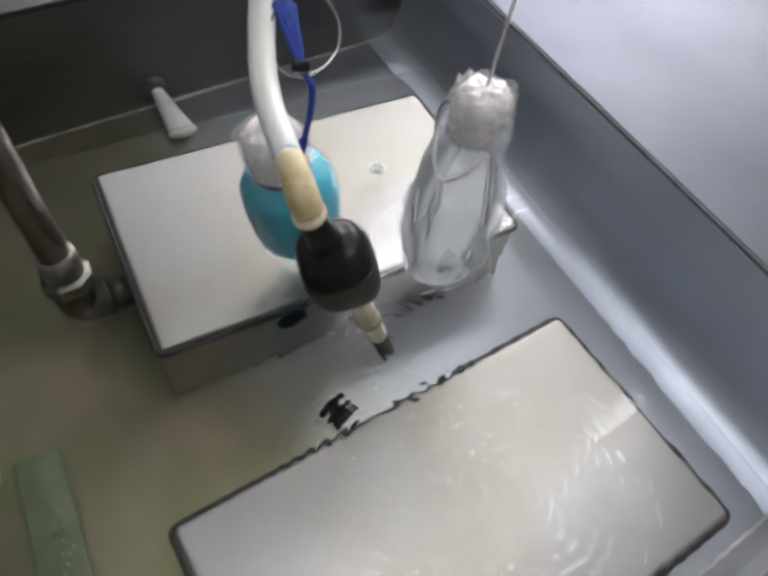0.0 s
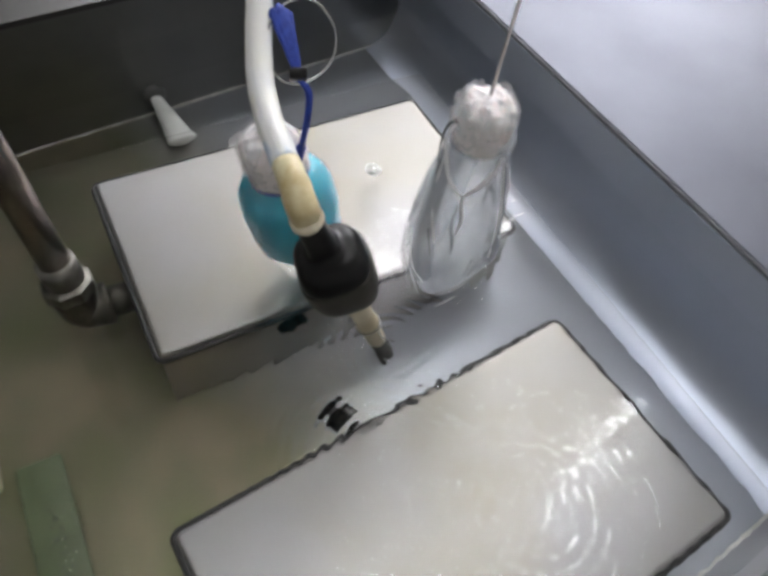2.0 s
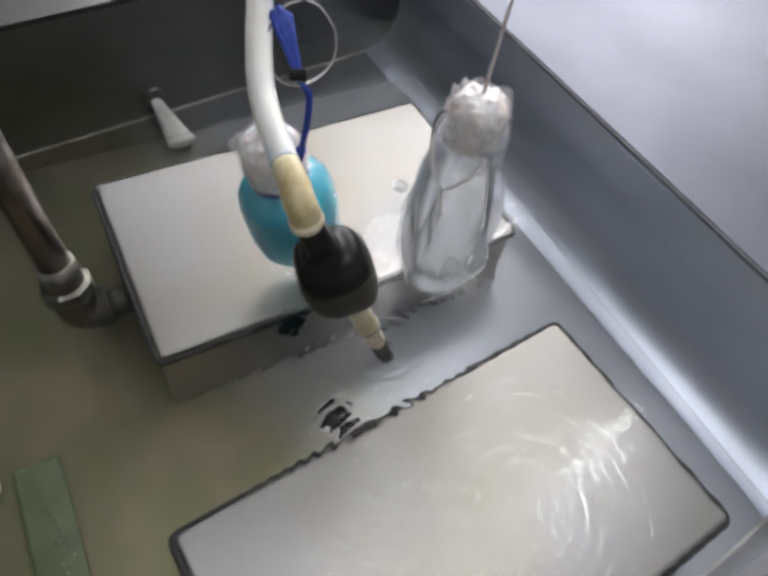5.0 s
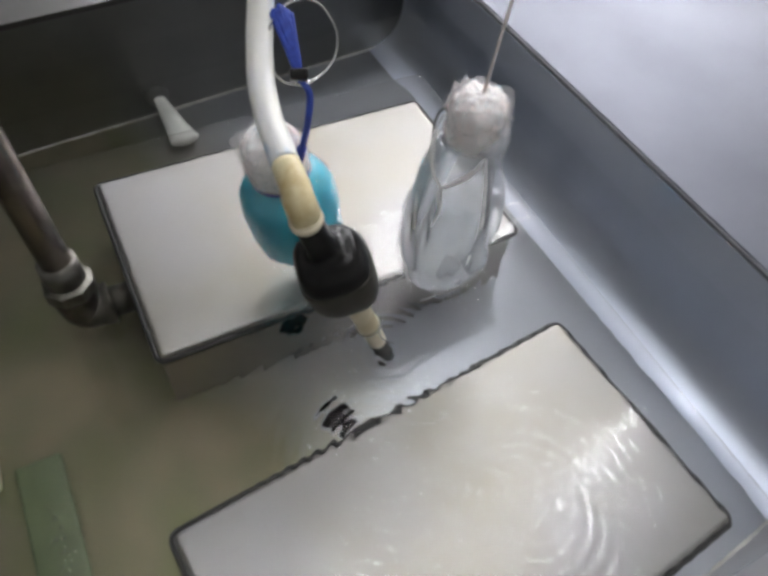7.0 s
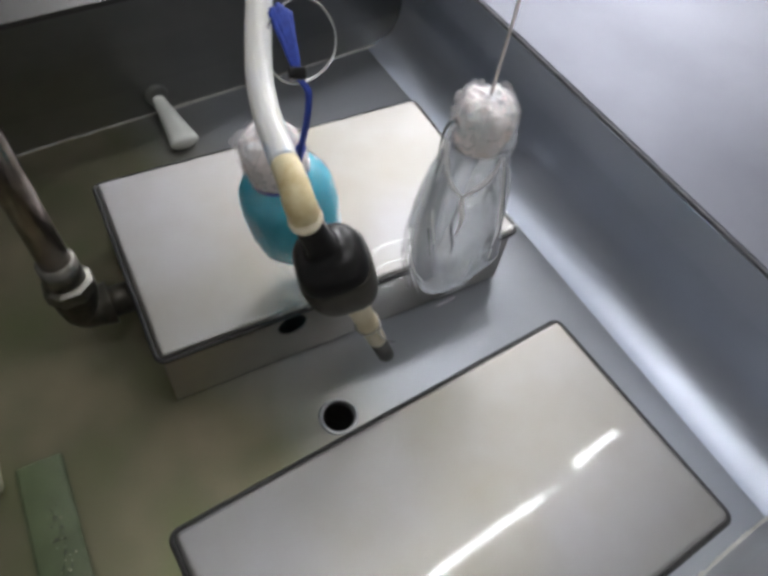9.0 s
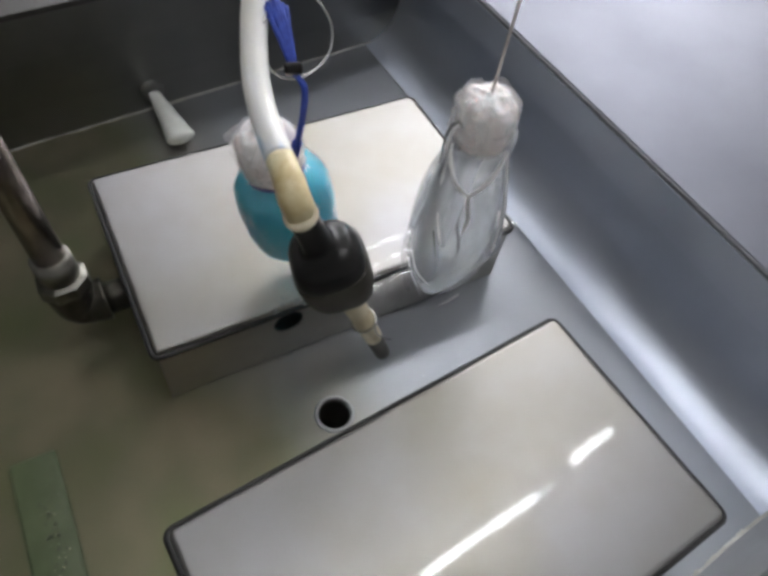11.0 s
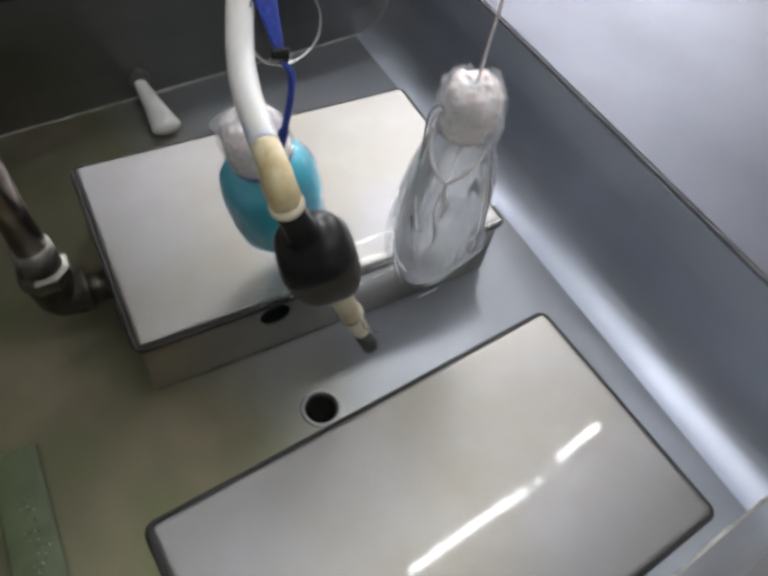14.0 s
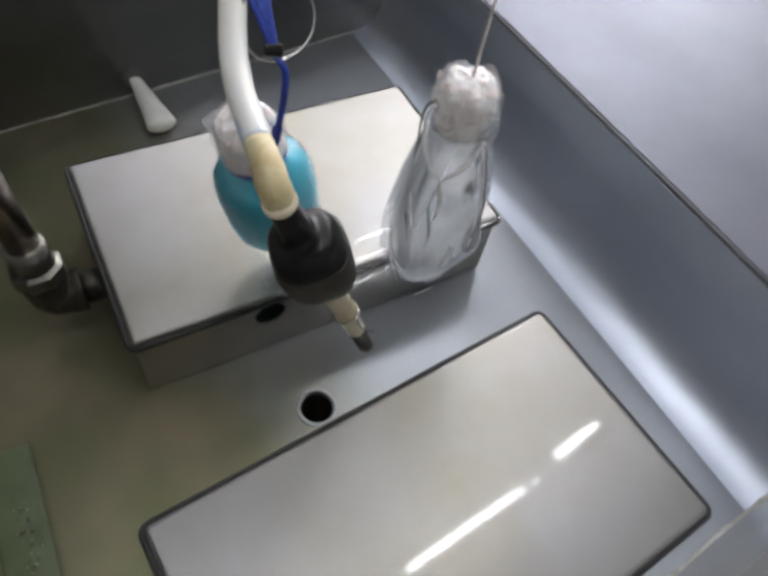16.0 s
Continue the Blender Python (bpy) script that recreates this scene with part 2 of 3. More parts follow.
def clear_material(name, tint, rough, ior, milk, folds):
    """Clear plastic with water inside: refracts, with a share of milky haze and fine creases."""
    m, nt, p = material(name)
    p.inputs["Base Color"].default_value = (*tint, 1)
    p.inputs["Roughness"].default_value = rough
    p.inputs["IOR"].default_value = ior
    p.inputs["Transmission Weight"].default_value = 1 - milk
    p.inputs["Coat Weight"].default_value = 1.0
    p.inputs["Coat Roughness"].default_value = 0.06
    n = noise_node(nt, folds, 5, 0.6, (1, 1, 0.22))
    nt.links.new(bump(nt, n, 0.5, 0.004), p.inputs["Normal"])
    nt.links.new(bump(nt, n, 0.9, 0.006), p.inputs["Coat Normal"])
    return m


def hazy_material(name, tint, share):
    """Thin crumpled film: see-through, with milky haze along the creases and sharp gloss."""
    m, nt, p = material(name)
    n = noise_node(nt, 20, 2.5, 0.45, (1, 1, 0.25))
    p.inputs["Base Color"].default_value = (*tint, 1)
    p.inputs["Roughness"].default_value = 0.10
    p.inputs["Specular IOR Level"].default_value = 1.0
    nt.links.new(ramp(nt, n, [(0.30, (share * 0.45,) * 3), (0.55, (share,) * 3), (0.72, (min(1, share * 1.8),) * 3)]), p.inputs["Alpha"])
    nt.links.new(bump(nt, n, 0.55, 0.006), p.inputs["Normal"])
    return m


CLEAR = clear_material("clear_core", (0.86, 0.89, 0.92), 0.08, 1.14, 0.16, 14)
HAZY = hazy_material("hazy_film", (0.74, 0.77, 0.83), 0.46)
# Plain colours for painted glints and for dark refraction lines.
WHITE_GLINT = plain("white_glint", (0.95, 0.96, 0.97), (0.99, 0.99, 1.0), 0.08, 60, 0.0, 0.0, Subsurface_Weight=1.0, Subsurface_Radius=(0.02, 0.02, 0.02), Coat_Weight=1.0)
FOLD_SHADE = plain("fold_shade", (0.10, 0.105, 0.11), (0.20, 0.205, 0.21), 0.2, 60, 0.2)
CAP_HAZE = hazy_material("thin_cap_film", (0.97, 0.94, 0.94), 0.22)
CLEAR_BOTTLE = clear_material("clear_bottle", (0.90, 0.95, 0.96), 0.06, 1.08, 0.06, 45)
TEAL = plain("teal_bottle", (0.012, 0.46, 0.64), (0.03, 0.56, 0.74), 0.2, 18, 0.05, 0.0, Coat_Weight=0.6)
WATER_MAT = bpy.data.materials.new("water")
WATER_MAT.use_nodes = True
nt = WATER_MAT.node_tree
nt.nodes.clear()
WATER_THIN = bpy.data.materials.new("still_water")
WATER_THIN.use_nodes = True
glass = nt.nodes.new("ShaderNodeBsdfGlass")
glass.inputs["IOR"].default_value, glass.inputs["Roughness"].default_value = 1.33, 0.0
glass.inputs["Color"].default_value = (0.955, 0.951, 0.949, 1)
out = nt.nodes.new("ShaderNodeOutputMaterial")
nt.links.new(glass.outputs[0], out.inputs[0])
nt = WATER_THIN.node_tree
nt.nodes.clear()
clear, gloss, fres, mix = (nt.nodes.new("ShaderNode" + k) for k in ("BsdfTransparent", "BsdfGlossy", "Fresnel", "MixShader"))
clear.inputs[0].default_value = (0.97, 0.985, 0.975, 1)
gloss.inputs["Roughness"].default_value = 0.0
fres.inputs["IOR"].default_value = 1.33
out = nt.nodes.new("ShaderNodeOutputMaterial")
for a_, b_ in ((fres.outputs[0], mix.inputs[0]), (clear.outputs[0], mix.inputs[1]), (gloss.outputs[0], mix.inputs[2]), (mix.outputs[0], out.inputs[0])):
    nt.links.new(a_, b_)


def glow(name, colour, power):
    m = bpy.data.materials.new(name)
    m.use_nodes = True
    t = m.node_tree
    t.nodes.clear()
    e = t.nodes.new("ShaderNodeEmission")
    e.inputs[0].default_value, e.inputs[1].default_value = (*colour, 1), power
    o = t.nodes.new("ShaderNodeOutputMaterial")
    t.links.new(e.outputs[0], o.inputs[0])
    return m


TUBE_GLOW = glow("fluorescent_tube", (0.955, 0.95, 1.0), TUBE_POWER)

# ---------------------------------------------------------------- room round the tank
ROOM = (-1.9, -1.7, -0.85, 4.6, 5.0, 1.95)
x0, y0, z0, x1, y1, z1 = ROOM
for name, bm, mat in (
    ("room_floor", slab(x0, y0, z0 - 0.1, x1, y1, z0), ROOM_FLOOR),
    ("ceiling", slab(x0, y0, z1, x1, y1, z1 + 0.1), PLASTER),
    ("wall_west", slab(x0 - 0.1, y0 - 0.1, z0, x0, y1 + 0.1, z1), PLASTER),
    ("wall_east", slab(x1, y0 - 0.1, z0, x1 + 0.1, y1 + 0.1, z1), PLASTER),
    ("wall_south", slab(x0, y0 - 0.1, z0, x1, y0, z1), PLASTER),
    ("wall_north", slab(x0, y1, z0, x1, y1 + 0.1, z1), PLASTER),
):
    tagged(part(name, bm, mat, None, smooth=False), name.split("_")[0] + " of the plain painted room", "room", kind="structure")


def ceiling_or_fill_lamp(a, b, tube_from, tube_to, tubes=(0.0,), radius=0.0115):
    """A batten with bare tubes, hung under the ceiling; some are added only as fill."""
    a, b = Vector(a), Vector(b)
    lamp = empty("ceiling_or_fill_lamp", *a)
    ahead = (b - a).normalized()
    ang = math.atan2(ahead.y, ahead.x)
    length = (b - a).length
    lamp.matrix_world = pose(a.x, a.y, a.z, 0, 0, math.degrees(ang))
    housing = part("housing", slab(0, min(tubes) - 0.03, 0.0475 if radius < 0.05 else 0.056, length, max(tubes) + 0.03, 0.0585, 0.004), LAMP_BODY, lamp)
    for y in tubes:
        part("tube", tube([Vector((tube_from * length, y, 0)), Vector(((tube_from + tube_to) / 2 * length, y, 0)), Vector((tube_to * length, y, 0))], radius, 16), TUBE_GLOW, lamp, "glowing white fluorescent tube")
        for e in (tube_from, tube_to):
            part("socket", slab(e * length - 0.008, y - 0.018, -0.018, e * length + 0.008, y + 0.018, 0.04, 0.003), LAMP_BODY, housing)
    tagged(lamp, "white batten ceiling lamp with a bare fluorescent tube, real or added fill", "lamp", "ceiling lamps")
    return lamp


# Unseen lamp, added to brighten the left side.
ceiling_or_fill_lamp((-0.42, -0.198, 1.89), (0.41, -0.120, 1.89), 0.03, 0.97, radius=0.0130)
second = ceiling_or_fill_lamp((0.512, -0.112, 1.89), (1.13, -0.047, 1.89), 0.03, 0.91, radius=0.0150)
part("tube", tube([Vector((0.602, 0, 0)), Vector((0.620, 0, 0)), Vector((0.640, 0, 0))], 0.006, 12), TUBE_GLOW, second, "glowing white tube end")
ceiling_or_fill_lamp((1.20, -0.022, 1.89), (1.58, 0.032, 1.89), 0.10, 0.77, radius=0.0150)
ceiling_or_fill_lamp((0.58, 1.085, 1.89), (1.78, 1.185, 1.89), 0.02, 0.98, (-0.10, 0.0, 0.10), 0.0050)
# Glow on the drainboard implies a lamp here; the further ones are added fill.
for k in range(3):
    ceiling_or_fill_lamp((2.40, 1.30 + 0.7 * k, 1.89), (3.62, 1.40 + 0.7 * k, 1.89), 0.02, 0.98, (-0.07, 0.07), 0.028)
# Unseen lamps added as fill for the first box's top.
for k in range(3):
    ceiling_or_fill_lamp((0.20 + 1.3 * k, 3.55, 1.89), (1.42 + 1.3 * k, 3.67, 1.89), 0.02, 0.98, (-0.07, 0.07), 0.030 if k == 0 else 0.055)

# ---------------------------------------------------------------- tank
LEFT, RIGHT, RIM = -0.90, 0.552, 0.182
DRAIN = (0.151, -0.088, 0.0185)


def back_y(x):
    return 0.448 + 0.1014 * x


def lean_x(y):
    """The right-hand wall runs slightly askew."""
    return 0.032 * (0.33 - y)


def near_y(x):
    return -0.4324 + 0.0905 * x


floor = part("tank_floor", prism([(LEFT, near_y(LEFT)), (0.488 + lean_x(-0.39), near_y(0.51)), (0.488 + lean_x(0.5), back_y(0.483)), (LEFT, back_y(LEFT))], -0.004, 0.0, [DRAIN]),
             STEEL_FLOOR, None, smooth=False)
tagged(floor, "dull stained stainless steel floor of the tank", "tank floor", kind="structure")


def profile_wall(name, profile, y_from, y_to, mat, label):
    """A sheet bent along y after a profile of (x, z), 3 mm thick."""
    bm = bmesh.new()
    n = len(profile)
    off = []
    for i in range(n):
        a, b = Vector(profile[max(i - 1, 0)]), Vector(profile[min(i + 1, n - 1)])
        d = (b - a).normalized()
        off.append(Vector(profile[i]) + Vector((d.y, -d.x)) * 0.003)
    loops = []
    for yy in (0, 1):
        ring = []
        for (x, z) in list(profile) + [tuple(q) for q in off[::-1]]:
            y = y_to(x) if yy else y_from(x)
            ring.append(bm.verts.new((x + lean_x(y), y, z)))
        loops.append(ring)
    m = len(loops[0])
    for i in range(m):
        j = (i + 1) % m
        bm.faces.new((loops[0][i], loops[0][j], loops[1][j], loops[1][i]))
    bm.faces.new(loops[0][::-1])
    bm.faces.new(loops[1])
    bmesh.ops.recalc_face_normals(bm, faces=bm.faces)
    return tagged(sharp(part(name, bm, mat, None), 50), label, "tank wall", kind="structure")


cove = [(0.488 + 0.061 * math.sin(radians(a)), 0.0615 - 0.061 * math.cos(radians(a))) for a in range(0, 91, 6)]
side = cove + [(0.549, 0.08), (0.551, 0.13), (0.553, 0.160)]
side += [(0.5545, 0.1662)]
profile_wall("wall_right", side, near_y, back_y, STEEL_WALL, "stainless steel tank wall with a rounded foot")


def askew(bm):
    for v in bm.verts:
        v.co.x += lean_x(v.co.y)
    return bm


tagged(part("trim_rim", askew(slab(0.5563, near_y(0.56) - 0.2, 0.160, 0.5605, back_y(0.56) + 0.4, 0.1702, 0.0015)), RIM_SEAM, None),
       "dark seam along the rim of the tank", "rim", kind="structure")
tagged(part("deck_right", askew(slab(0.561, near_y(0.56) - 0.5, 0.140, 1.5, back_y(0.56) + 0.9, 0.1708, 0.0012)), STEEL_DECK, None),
       "bright stainless steel drainboard beside the tank", "drainboard", kind="structure")

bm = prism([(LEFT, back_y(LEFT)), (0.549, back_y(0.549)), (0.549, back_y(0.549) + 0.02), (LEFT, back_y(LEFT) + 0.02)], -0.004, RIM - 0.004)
tagged(part("wall_back", bm, STEEL_BACK_SHADED, None, smooth=False), "dull stainless steel back wall of the tank, shade put into its colour", "tank wall", kind="structure")
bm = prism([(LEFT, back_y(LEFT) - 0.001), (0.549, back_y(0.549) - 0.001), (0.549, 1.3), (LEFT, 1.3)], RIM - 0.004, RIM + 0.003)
tagged(part("deck_back", bm, STEEL_LEDGE_SHADED, None, smooth=False), "dull stainless steel ledge behind the tank, shade put into its colour", "ledge", kind="structure")
bm = prism([(LEFT, near_y(LEFT) - 0.02), (0.574, near_y(0.574) - 0.02), (0.574, near_y(0.574)), (LEFT, near_y(LEFT))], -0.004, RIM)
tagged(part("wall_near", bm, STEEL_NEAR, None, smooth=False), "stainless steel front wall of the tank", "tank wall", kind="structure")
tagged(part("wall_left", slab(LEFT - 0.02, near_y(LEFT), -0.004, LEFT, back_y(LEFT), RIM), STEEL_WALL, None, smooth=False),
       "stainless steel side wall of the tank", "tank wall", kind="structure")


def seam(name, points, radius, seed):
    line = spline(points, 40)
    line = [p + Vector((0, 0.0020 * noise.noise(p * 40 + Vector((seed, 0, 0))), 0)) for p in line]
    bm = tube(line, lambda t: radius * (0.8 + 1.1 * abs(noise.noise(Vector((t * 30, seed, 0))))), 8, 0.4)
    return tagged(part(name, bm, CAULK, None), "uneven pale sealant bead along the joint", "sealant", kind="structure")


seam("trim_back", [(-0.6, back_y(-0.6), 0.001), (-0.1, back_y(-0.1), 0.001), (0.2, back_y(0.2) - 0.001, 0.001), (0.50, back_y(0.5), 0.001)], 0.0015, 1)
seam("trim_near", [(0.30, near_y(0.3), 0.002), (0.41, near_y(0.41), 0.002), (0.49, near_y(0.49), 0.002), (0.535, near_y(0.535) + 0.002, 0.022)], 0.0030, 5)

# drain: a flanged hole in the floor with a dark pipe below
drain = empty("floor_drain", DRAIN[0], DRAIN[1], 0)
part("flange", lathe([(DRAIN[2] - 0.001, -0.003), (DRAIN[2] + 0.0035, 0.0004), (DRAIN[2] + 0.003, 0.0016), (DRAIN[2] + 0.0005, 0.0018), (DRAIN[2] - 0.0015, 0.0008), (DRAIN[2] - 0.0015, -0.006)], 40, False), STEEL_NEAR, drain, "bright rim of the drain")
pipe_bm = lathe([(DRAIN[2] - 0.0012, -0.002), (DRAIN[2] - 0.0012, -0.12), (0.0, -0.12)], 40, False)
part("drain_pipe", pipe_bm, HOLE, drain, "dark inside of the drain")
tagged(drain, "round open drain hole with a bright rim", "drain")


# ---------------------------------------------------------------- steel boxes
def steel_box(x, y, rz, w, d, h, hole):
    """A closed sheet-steel box: rolled top plate over four side panels."""
    box = empty("steel_box", x, y, 0, rz)
    t = 0.002
    bm = prism(rounded(w, d, 0.007), h - 0.009, h)
    top = [e for e in bm.edges if all(v.co.z > h - 1e-5 for v in e.verts) and len(e.link_faces) == 2 and any(abs(f.normal.z) < 0.5 for f in e.link_faces)]
    bmesh.ops.bevel(bm, geom=top, offset=0.0055, segments=6, profile=0.5, affect="EDGES")
    bmesh.ops.recalc_face_normals(bm, faces=bm.faces)
    plate = sharp(part("top_plate", bm, STEEL_TOP, box), 40)
    i = 0.0022
    # the front panel stands upright and is pierced near its upper edge
    front = prism([(i, 0.001), (w - i, 0.001), (w - i, h - 0.0085), (i, h - 0.0085)], 0, t, [hole] if hole else [])
    bmesh.ops.transform(front, matrix=pose(0, i + t, 0, 90, 0, 0), verts=front.verts)
    face = part("front_panel", front, STEEL_SIDE, box, smooth=False)
    part("back_panel", slab(i, d - i - t, 0.001, w - i, d - i, h - 0.0085), STEEL_SIDE, box, smooth=False)
    part("side_panel", slab(i, i + t, 0.001, i + t, d - i - t, h - 0.0085), STEEL_SIDE, box, smooth=False)
    part("side_panel", slab(w - i - t, i + t, 0.001, w - i, d - i - t, h - 0.0085), STEEL_SIDE, box, smooth=False)
    # Black ring added for the dark reflection along the plate's rolled edge.
    ring = [Vector((px * (w + 0.0036) / w - 0.0018, py * (d + 0.0036) / d - 0.0018, h - 0.0062)) for px, py in rounded(w, d, 0.008)]
    part("edge_shade", tube(ring, 0.0030, 8, 0, True), EDGE_SHADE, plate, "black ring under the top plate, painting its dark edge reflection")
    if hole:
        bm = lathe([(hole[2], 0), (hole[2], 0.03), (0, 0.03)], 32, False)
        bmesh.ops.transform(bm, matrix=pose(hole[0], i + t, hole[1], -90, 0, 0), verts=bm.verts)
        part("hole_sleeve", bm, HOLE, face, "dark inside of the round hole")
    return box


box = steel_box(0.0, 0.0, 0.0, 0.418, 0.247, 0.0993, (0.137, 0.066, 0.0165))
tagged(box, "stainless steel box with a round hole, under water", "steel box", "steel boxes")
yaw = 4.77
corner = Vector((0.3865, -0.1253, 0)) - Matrix.Rotation(radians(yaw), 3, "Z") @ Vector((0.426, 0.238, 0))
box_two = steel_box(corner.x, corner.y, yaw, 0.426, 0.238, 0.0993, None)
tagged(box_two, "stainless steel box with a bright flat top, under water", "steel box", "steel boxes")

# ---------------------------------------------------------------- feed pipe with elbow
pipe = empty("feed_pipe", -0.055, 0.121, 0.052)
up = Vector((-0.010, 0.025, 0.183)).normalized()
part("pipe", tube([up * 0.04, up * 0.2, up * 0.55], 0.0155, 24, 0.03), COPPER, pipe, "tarnished copper-coloured pipe")
turn = up.to_track_quat("Z", "Y").to_matrix().to_4x4()
bm = lathe([(0.0168, 0.074), (0.0195, 0.073), (0.0198, 0.046), (0.0185, 0.044)], 28)
bmesh.ops.transform(bm, matrix=turn, verts=bm.verts)
part("sleeve", bm, FITTING, pipe, "dull grey metal sleeve")
bm = lathe([(0.020, 0.046), (0.0262, 0.043), (0.0262, 0.029), (0.022, 0.026)], 8)
bmesh.ops.transform(bm, matrix=turn, verts=bm.verts)
part("nut", bm, FITTING, pipe, "octagonal union nut", smooth=False)
bend = [up * 0.03, up * 0.012, Vector((0.003, 0.001, -0.002)), Vector((0.016, 0.0, -0.006)), Vector((0.030, 0.0, -0.006))]
part("elbow", tube(spline(bend, 6), lambda t: 0.0245 - 0.003 * abs(math.sin(t * 3.1)), 24, 0.04), ELBOW, pipe, "dark cast elbow")
part("nipple", tube([Vector((0.028, 0, -0.006)), Vector((0.04, 0, -0.006)), Vector((0.0595, 0, -0.006))], 0.0175, 24, 0.03), ELBOW, pipe)
tagged(pipe, "tarnished metal pipe with elbow feeding the steel box", "pipe")

# ---------------------------------------------------------------- white spout in the back wall
spout = empty("water_spout", 0.12, back_y(0.12), 0.034)
a, b = Vector((0.0, 0.002, 0.0)), Vector((0.012, -0.098, -0.030))
bm = tube(spline([a, a.lerp(b, 0.35), a.lerp(b, 0.75), b], 12), lambda t: (0.0075 + 0.0165 * min(t, 0.9) ** 1.2) * math.sqrt(max(0.08, 1 - (max(t - 0.8, 0) / 0.205) ** 2)), 20, 0.03)
for v in bm.verts:
    v.co.z = (v.co.z - 0.0) * 0.62 - 0.004
part("spout", bm, SPOUT, spout)
# Dark ring added for the soft shade where the spout meets the wall.
bm = lathe([(0.010, 0), (0.017, 0.0), (0.016, 0.004), (0.010, 0.006)], 28)
bmesh.ops.transform(bm, matrix=pose(0, 0, -0.003, 90, 0, 0), verts=bm.verts)
part("shade_ring", bm, STEEL_BACK_SHADED, spout, "dark ring on the wall, standing in for shade")
tagged(spout, "white flared plastic spout low on the back wall", "spout")

# ---------------------------------------------------------------- green plastic strip on the floor
strip = empty("plastic_strip", -0.139, -0.10, 0)
bm = slab(-0.022, -0.16, 0.0005, 0.022, 0.094, 0.008, 0.004, 2)
strip_body = part("strip", bm, GREEN, strip)
random.seed(11)
for i in range(120):
    r = random.uniform(0.0006, 0.0013)
    bm = bmesh.new()
    bmesh.ops.create_icosphere(bm, subdivisions=1, radius=r)
    bmesh.ops.translate(bm, vec=(random.gauss(0.005, 0.0045), random.uniform(-0.15, 0.05), 0.0083), verts=bm.verts)
    part("bubble", bm, GREEN_DARK if i % 4 else PALE, strip_body)
tagged(strip, "murky green plastic strip with clinging bubbles on the tank floor", "plastic strip")

# pale plastic block lying beside the strip
block = empty("plastic_block", -0.195, 0.02, 0)
part("block", slab(-0.028, -0.045, 0.0005, 0.024, 0.075, 0.022, 0.008, 3), PALE, block)
# Two white beads stand in for glints on the block.
for gx, gy in ((0.012, -0.012), (0.008, -0.036)):
    bm = bmesh.new()
    bmesh.ops.create_icosphere(bm, subdivisions=2, radius=0.0016)
    bmesh.ops.translate(bm, vec=(gx, gy, 0.0226), verts=bm.verts)
    part("bubble", bm, WHITE_GLINT, block)
tagged(block, "pale olive plastic block on the tank floor beside a strip", "plastic block")

# ---------------------------------------------------------------- hose with nozzle
hose = empty("hose_nozzle", 0.1112, -0.0877, 0.3434)
O = Vector((0.1112, -0.0877, 0.3434))
TIP_AT = Vector((0.1924, -0.0856, WATER))
axis = (TIP_AT - O).normalized()
way = [(0.30, 0.30, 0.85), (0.215, 0.20, 0.55), (0.1690, 0.1120, 0.4280), (0.1502, 0.0802, 0.3972), (0.1405, 0.0600, 0.3839), (0.1305, 0.0363, 0.3741), (0.1224, 0.0118, 0.3669),
       (0.1171, -0.0144, 0.3623), (0.1137, -0.0425, 0.3597), (0.1116, -0.0673, 0.3566), (0.1108, -0.0790, 0.3515)]
line = [p - O for p in spline(way, 8)]
part("hose", tube(line[:-13], 0.0096, 24, 0.03), HOSE, hose, "milky silicone hose")
part("hose_end", tube(line[-14:] + [axis * 0.004], lambda t: 0.0096 + 0.0012 * t, 24, 0.06), HOSE_END, hose, "yellowed hose end")
turn = axis.to_track_quat("Z", "Y").to_matrix().to_4x4()


def on_axis(profile, segments=32, closed=True):
    bm = lathe(profile, segments, closed)
    bmesh.ops.transform(bm, matrix=turn, verts=bm.verts)
    return bm


part("hose_lip", on_axis([(0.0100, -0.001), (0.0114, -0.0005), (0.0116, 0.003), (0.0108, 0.0045)], 24), CREAM, hose, "pale cut rim of the hose")
facing = turn.inverted().to_3x3() @ (Vector((0.0, -0.338, 0.655)) - O)
flat_at = math.atan2(facing.y, facing.x) + 0.25


def squared(bm, n):
    """Turns a round section into one with four flat sides."""
    back = turn.inverted()
    for v in bm.verts:
        q = back @ v.co
        a = math.atan2(q.y, q.x) - flat_at
        k = (abs(math.cos(a)) ** n + abs(math.sin(a)) ** n) ** (-1 / n)
        v.co = turn @ Vector((q.x * k, q.y * k, q.z))
    return bm


neck_bm = on_axis(smooth_profile([(0.0096, 0.002), (0.0100, 0.020), (0.0110, 0.036), (0.0140, 0.041), (0.0200, 0.0445), (0.0243, 0.050), (0.0266, 0.058), (0.0273, 0.064)]), 56)
neck = part("neck", squared(neck_bm, 2.8), BLACK, hose, "glossy black shoulder of the nozzle")
grip_bm = squared(on_axis(smooth_profile([(0.0264, 0.0630), (0.0274, 0.0638), (0.0278, 0.070), (0.0276, 0.084), (0.0256, 0.097), (0.0215, 0.1075), (0.0165, 0.1130), (0.0120, 0.114)]), 56), 3.4)
sharp(part("grip", grip_bm, BLACK_MATT, hose, "worn brownish black grip with flat sides"), 40)
toward = Vector((-0.14, -0.25, 0.38)).normalized() * 0.75 + Vector((0.877, -0.468, 0.1))
toward = (toward - axis * toward.dot(axis)).normalized()
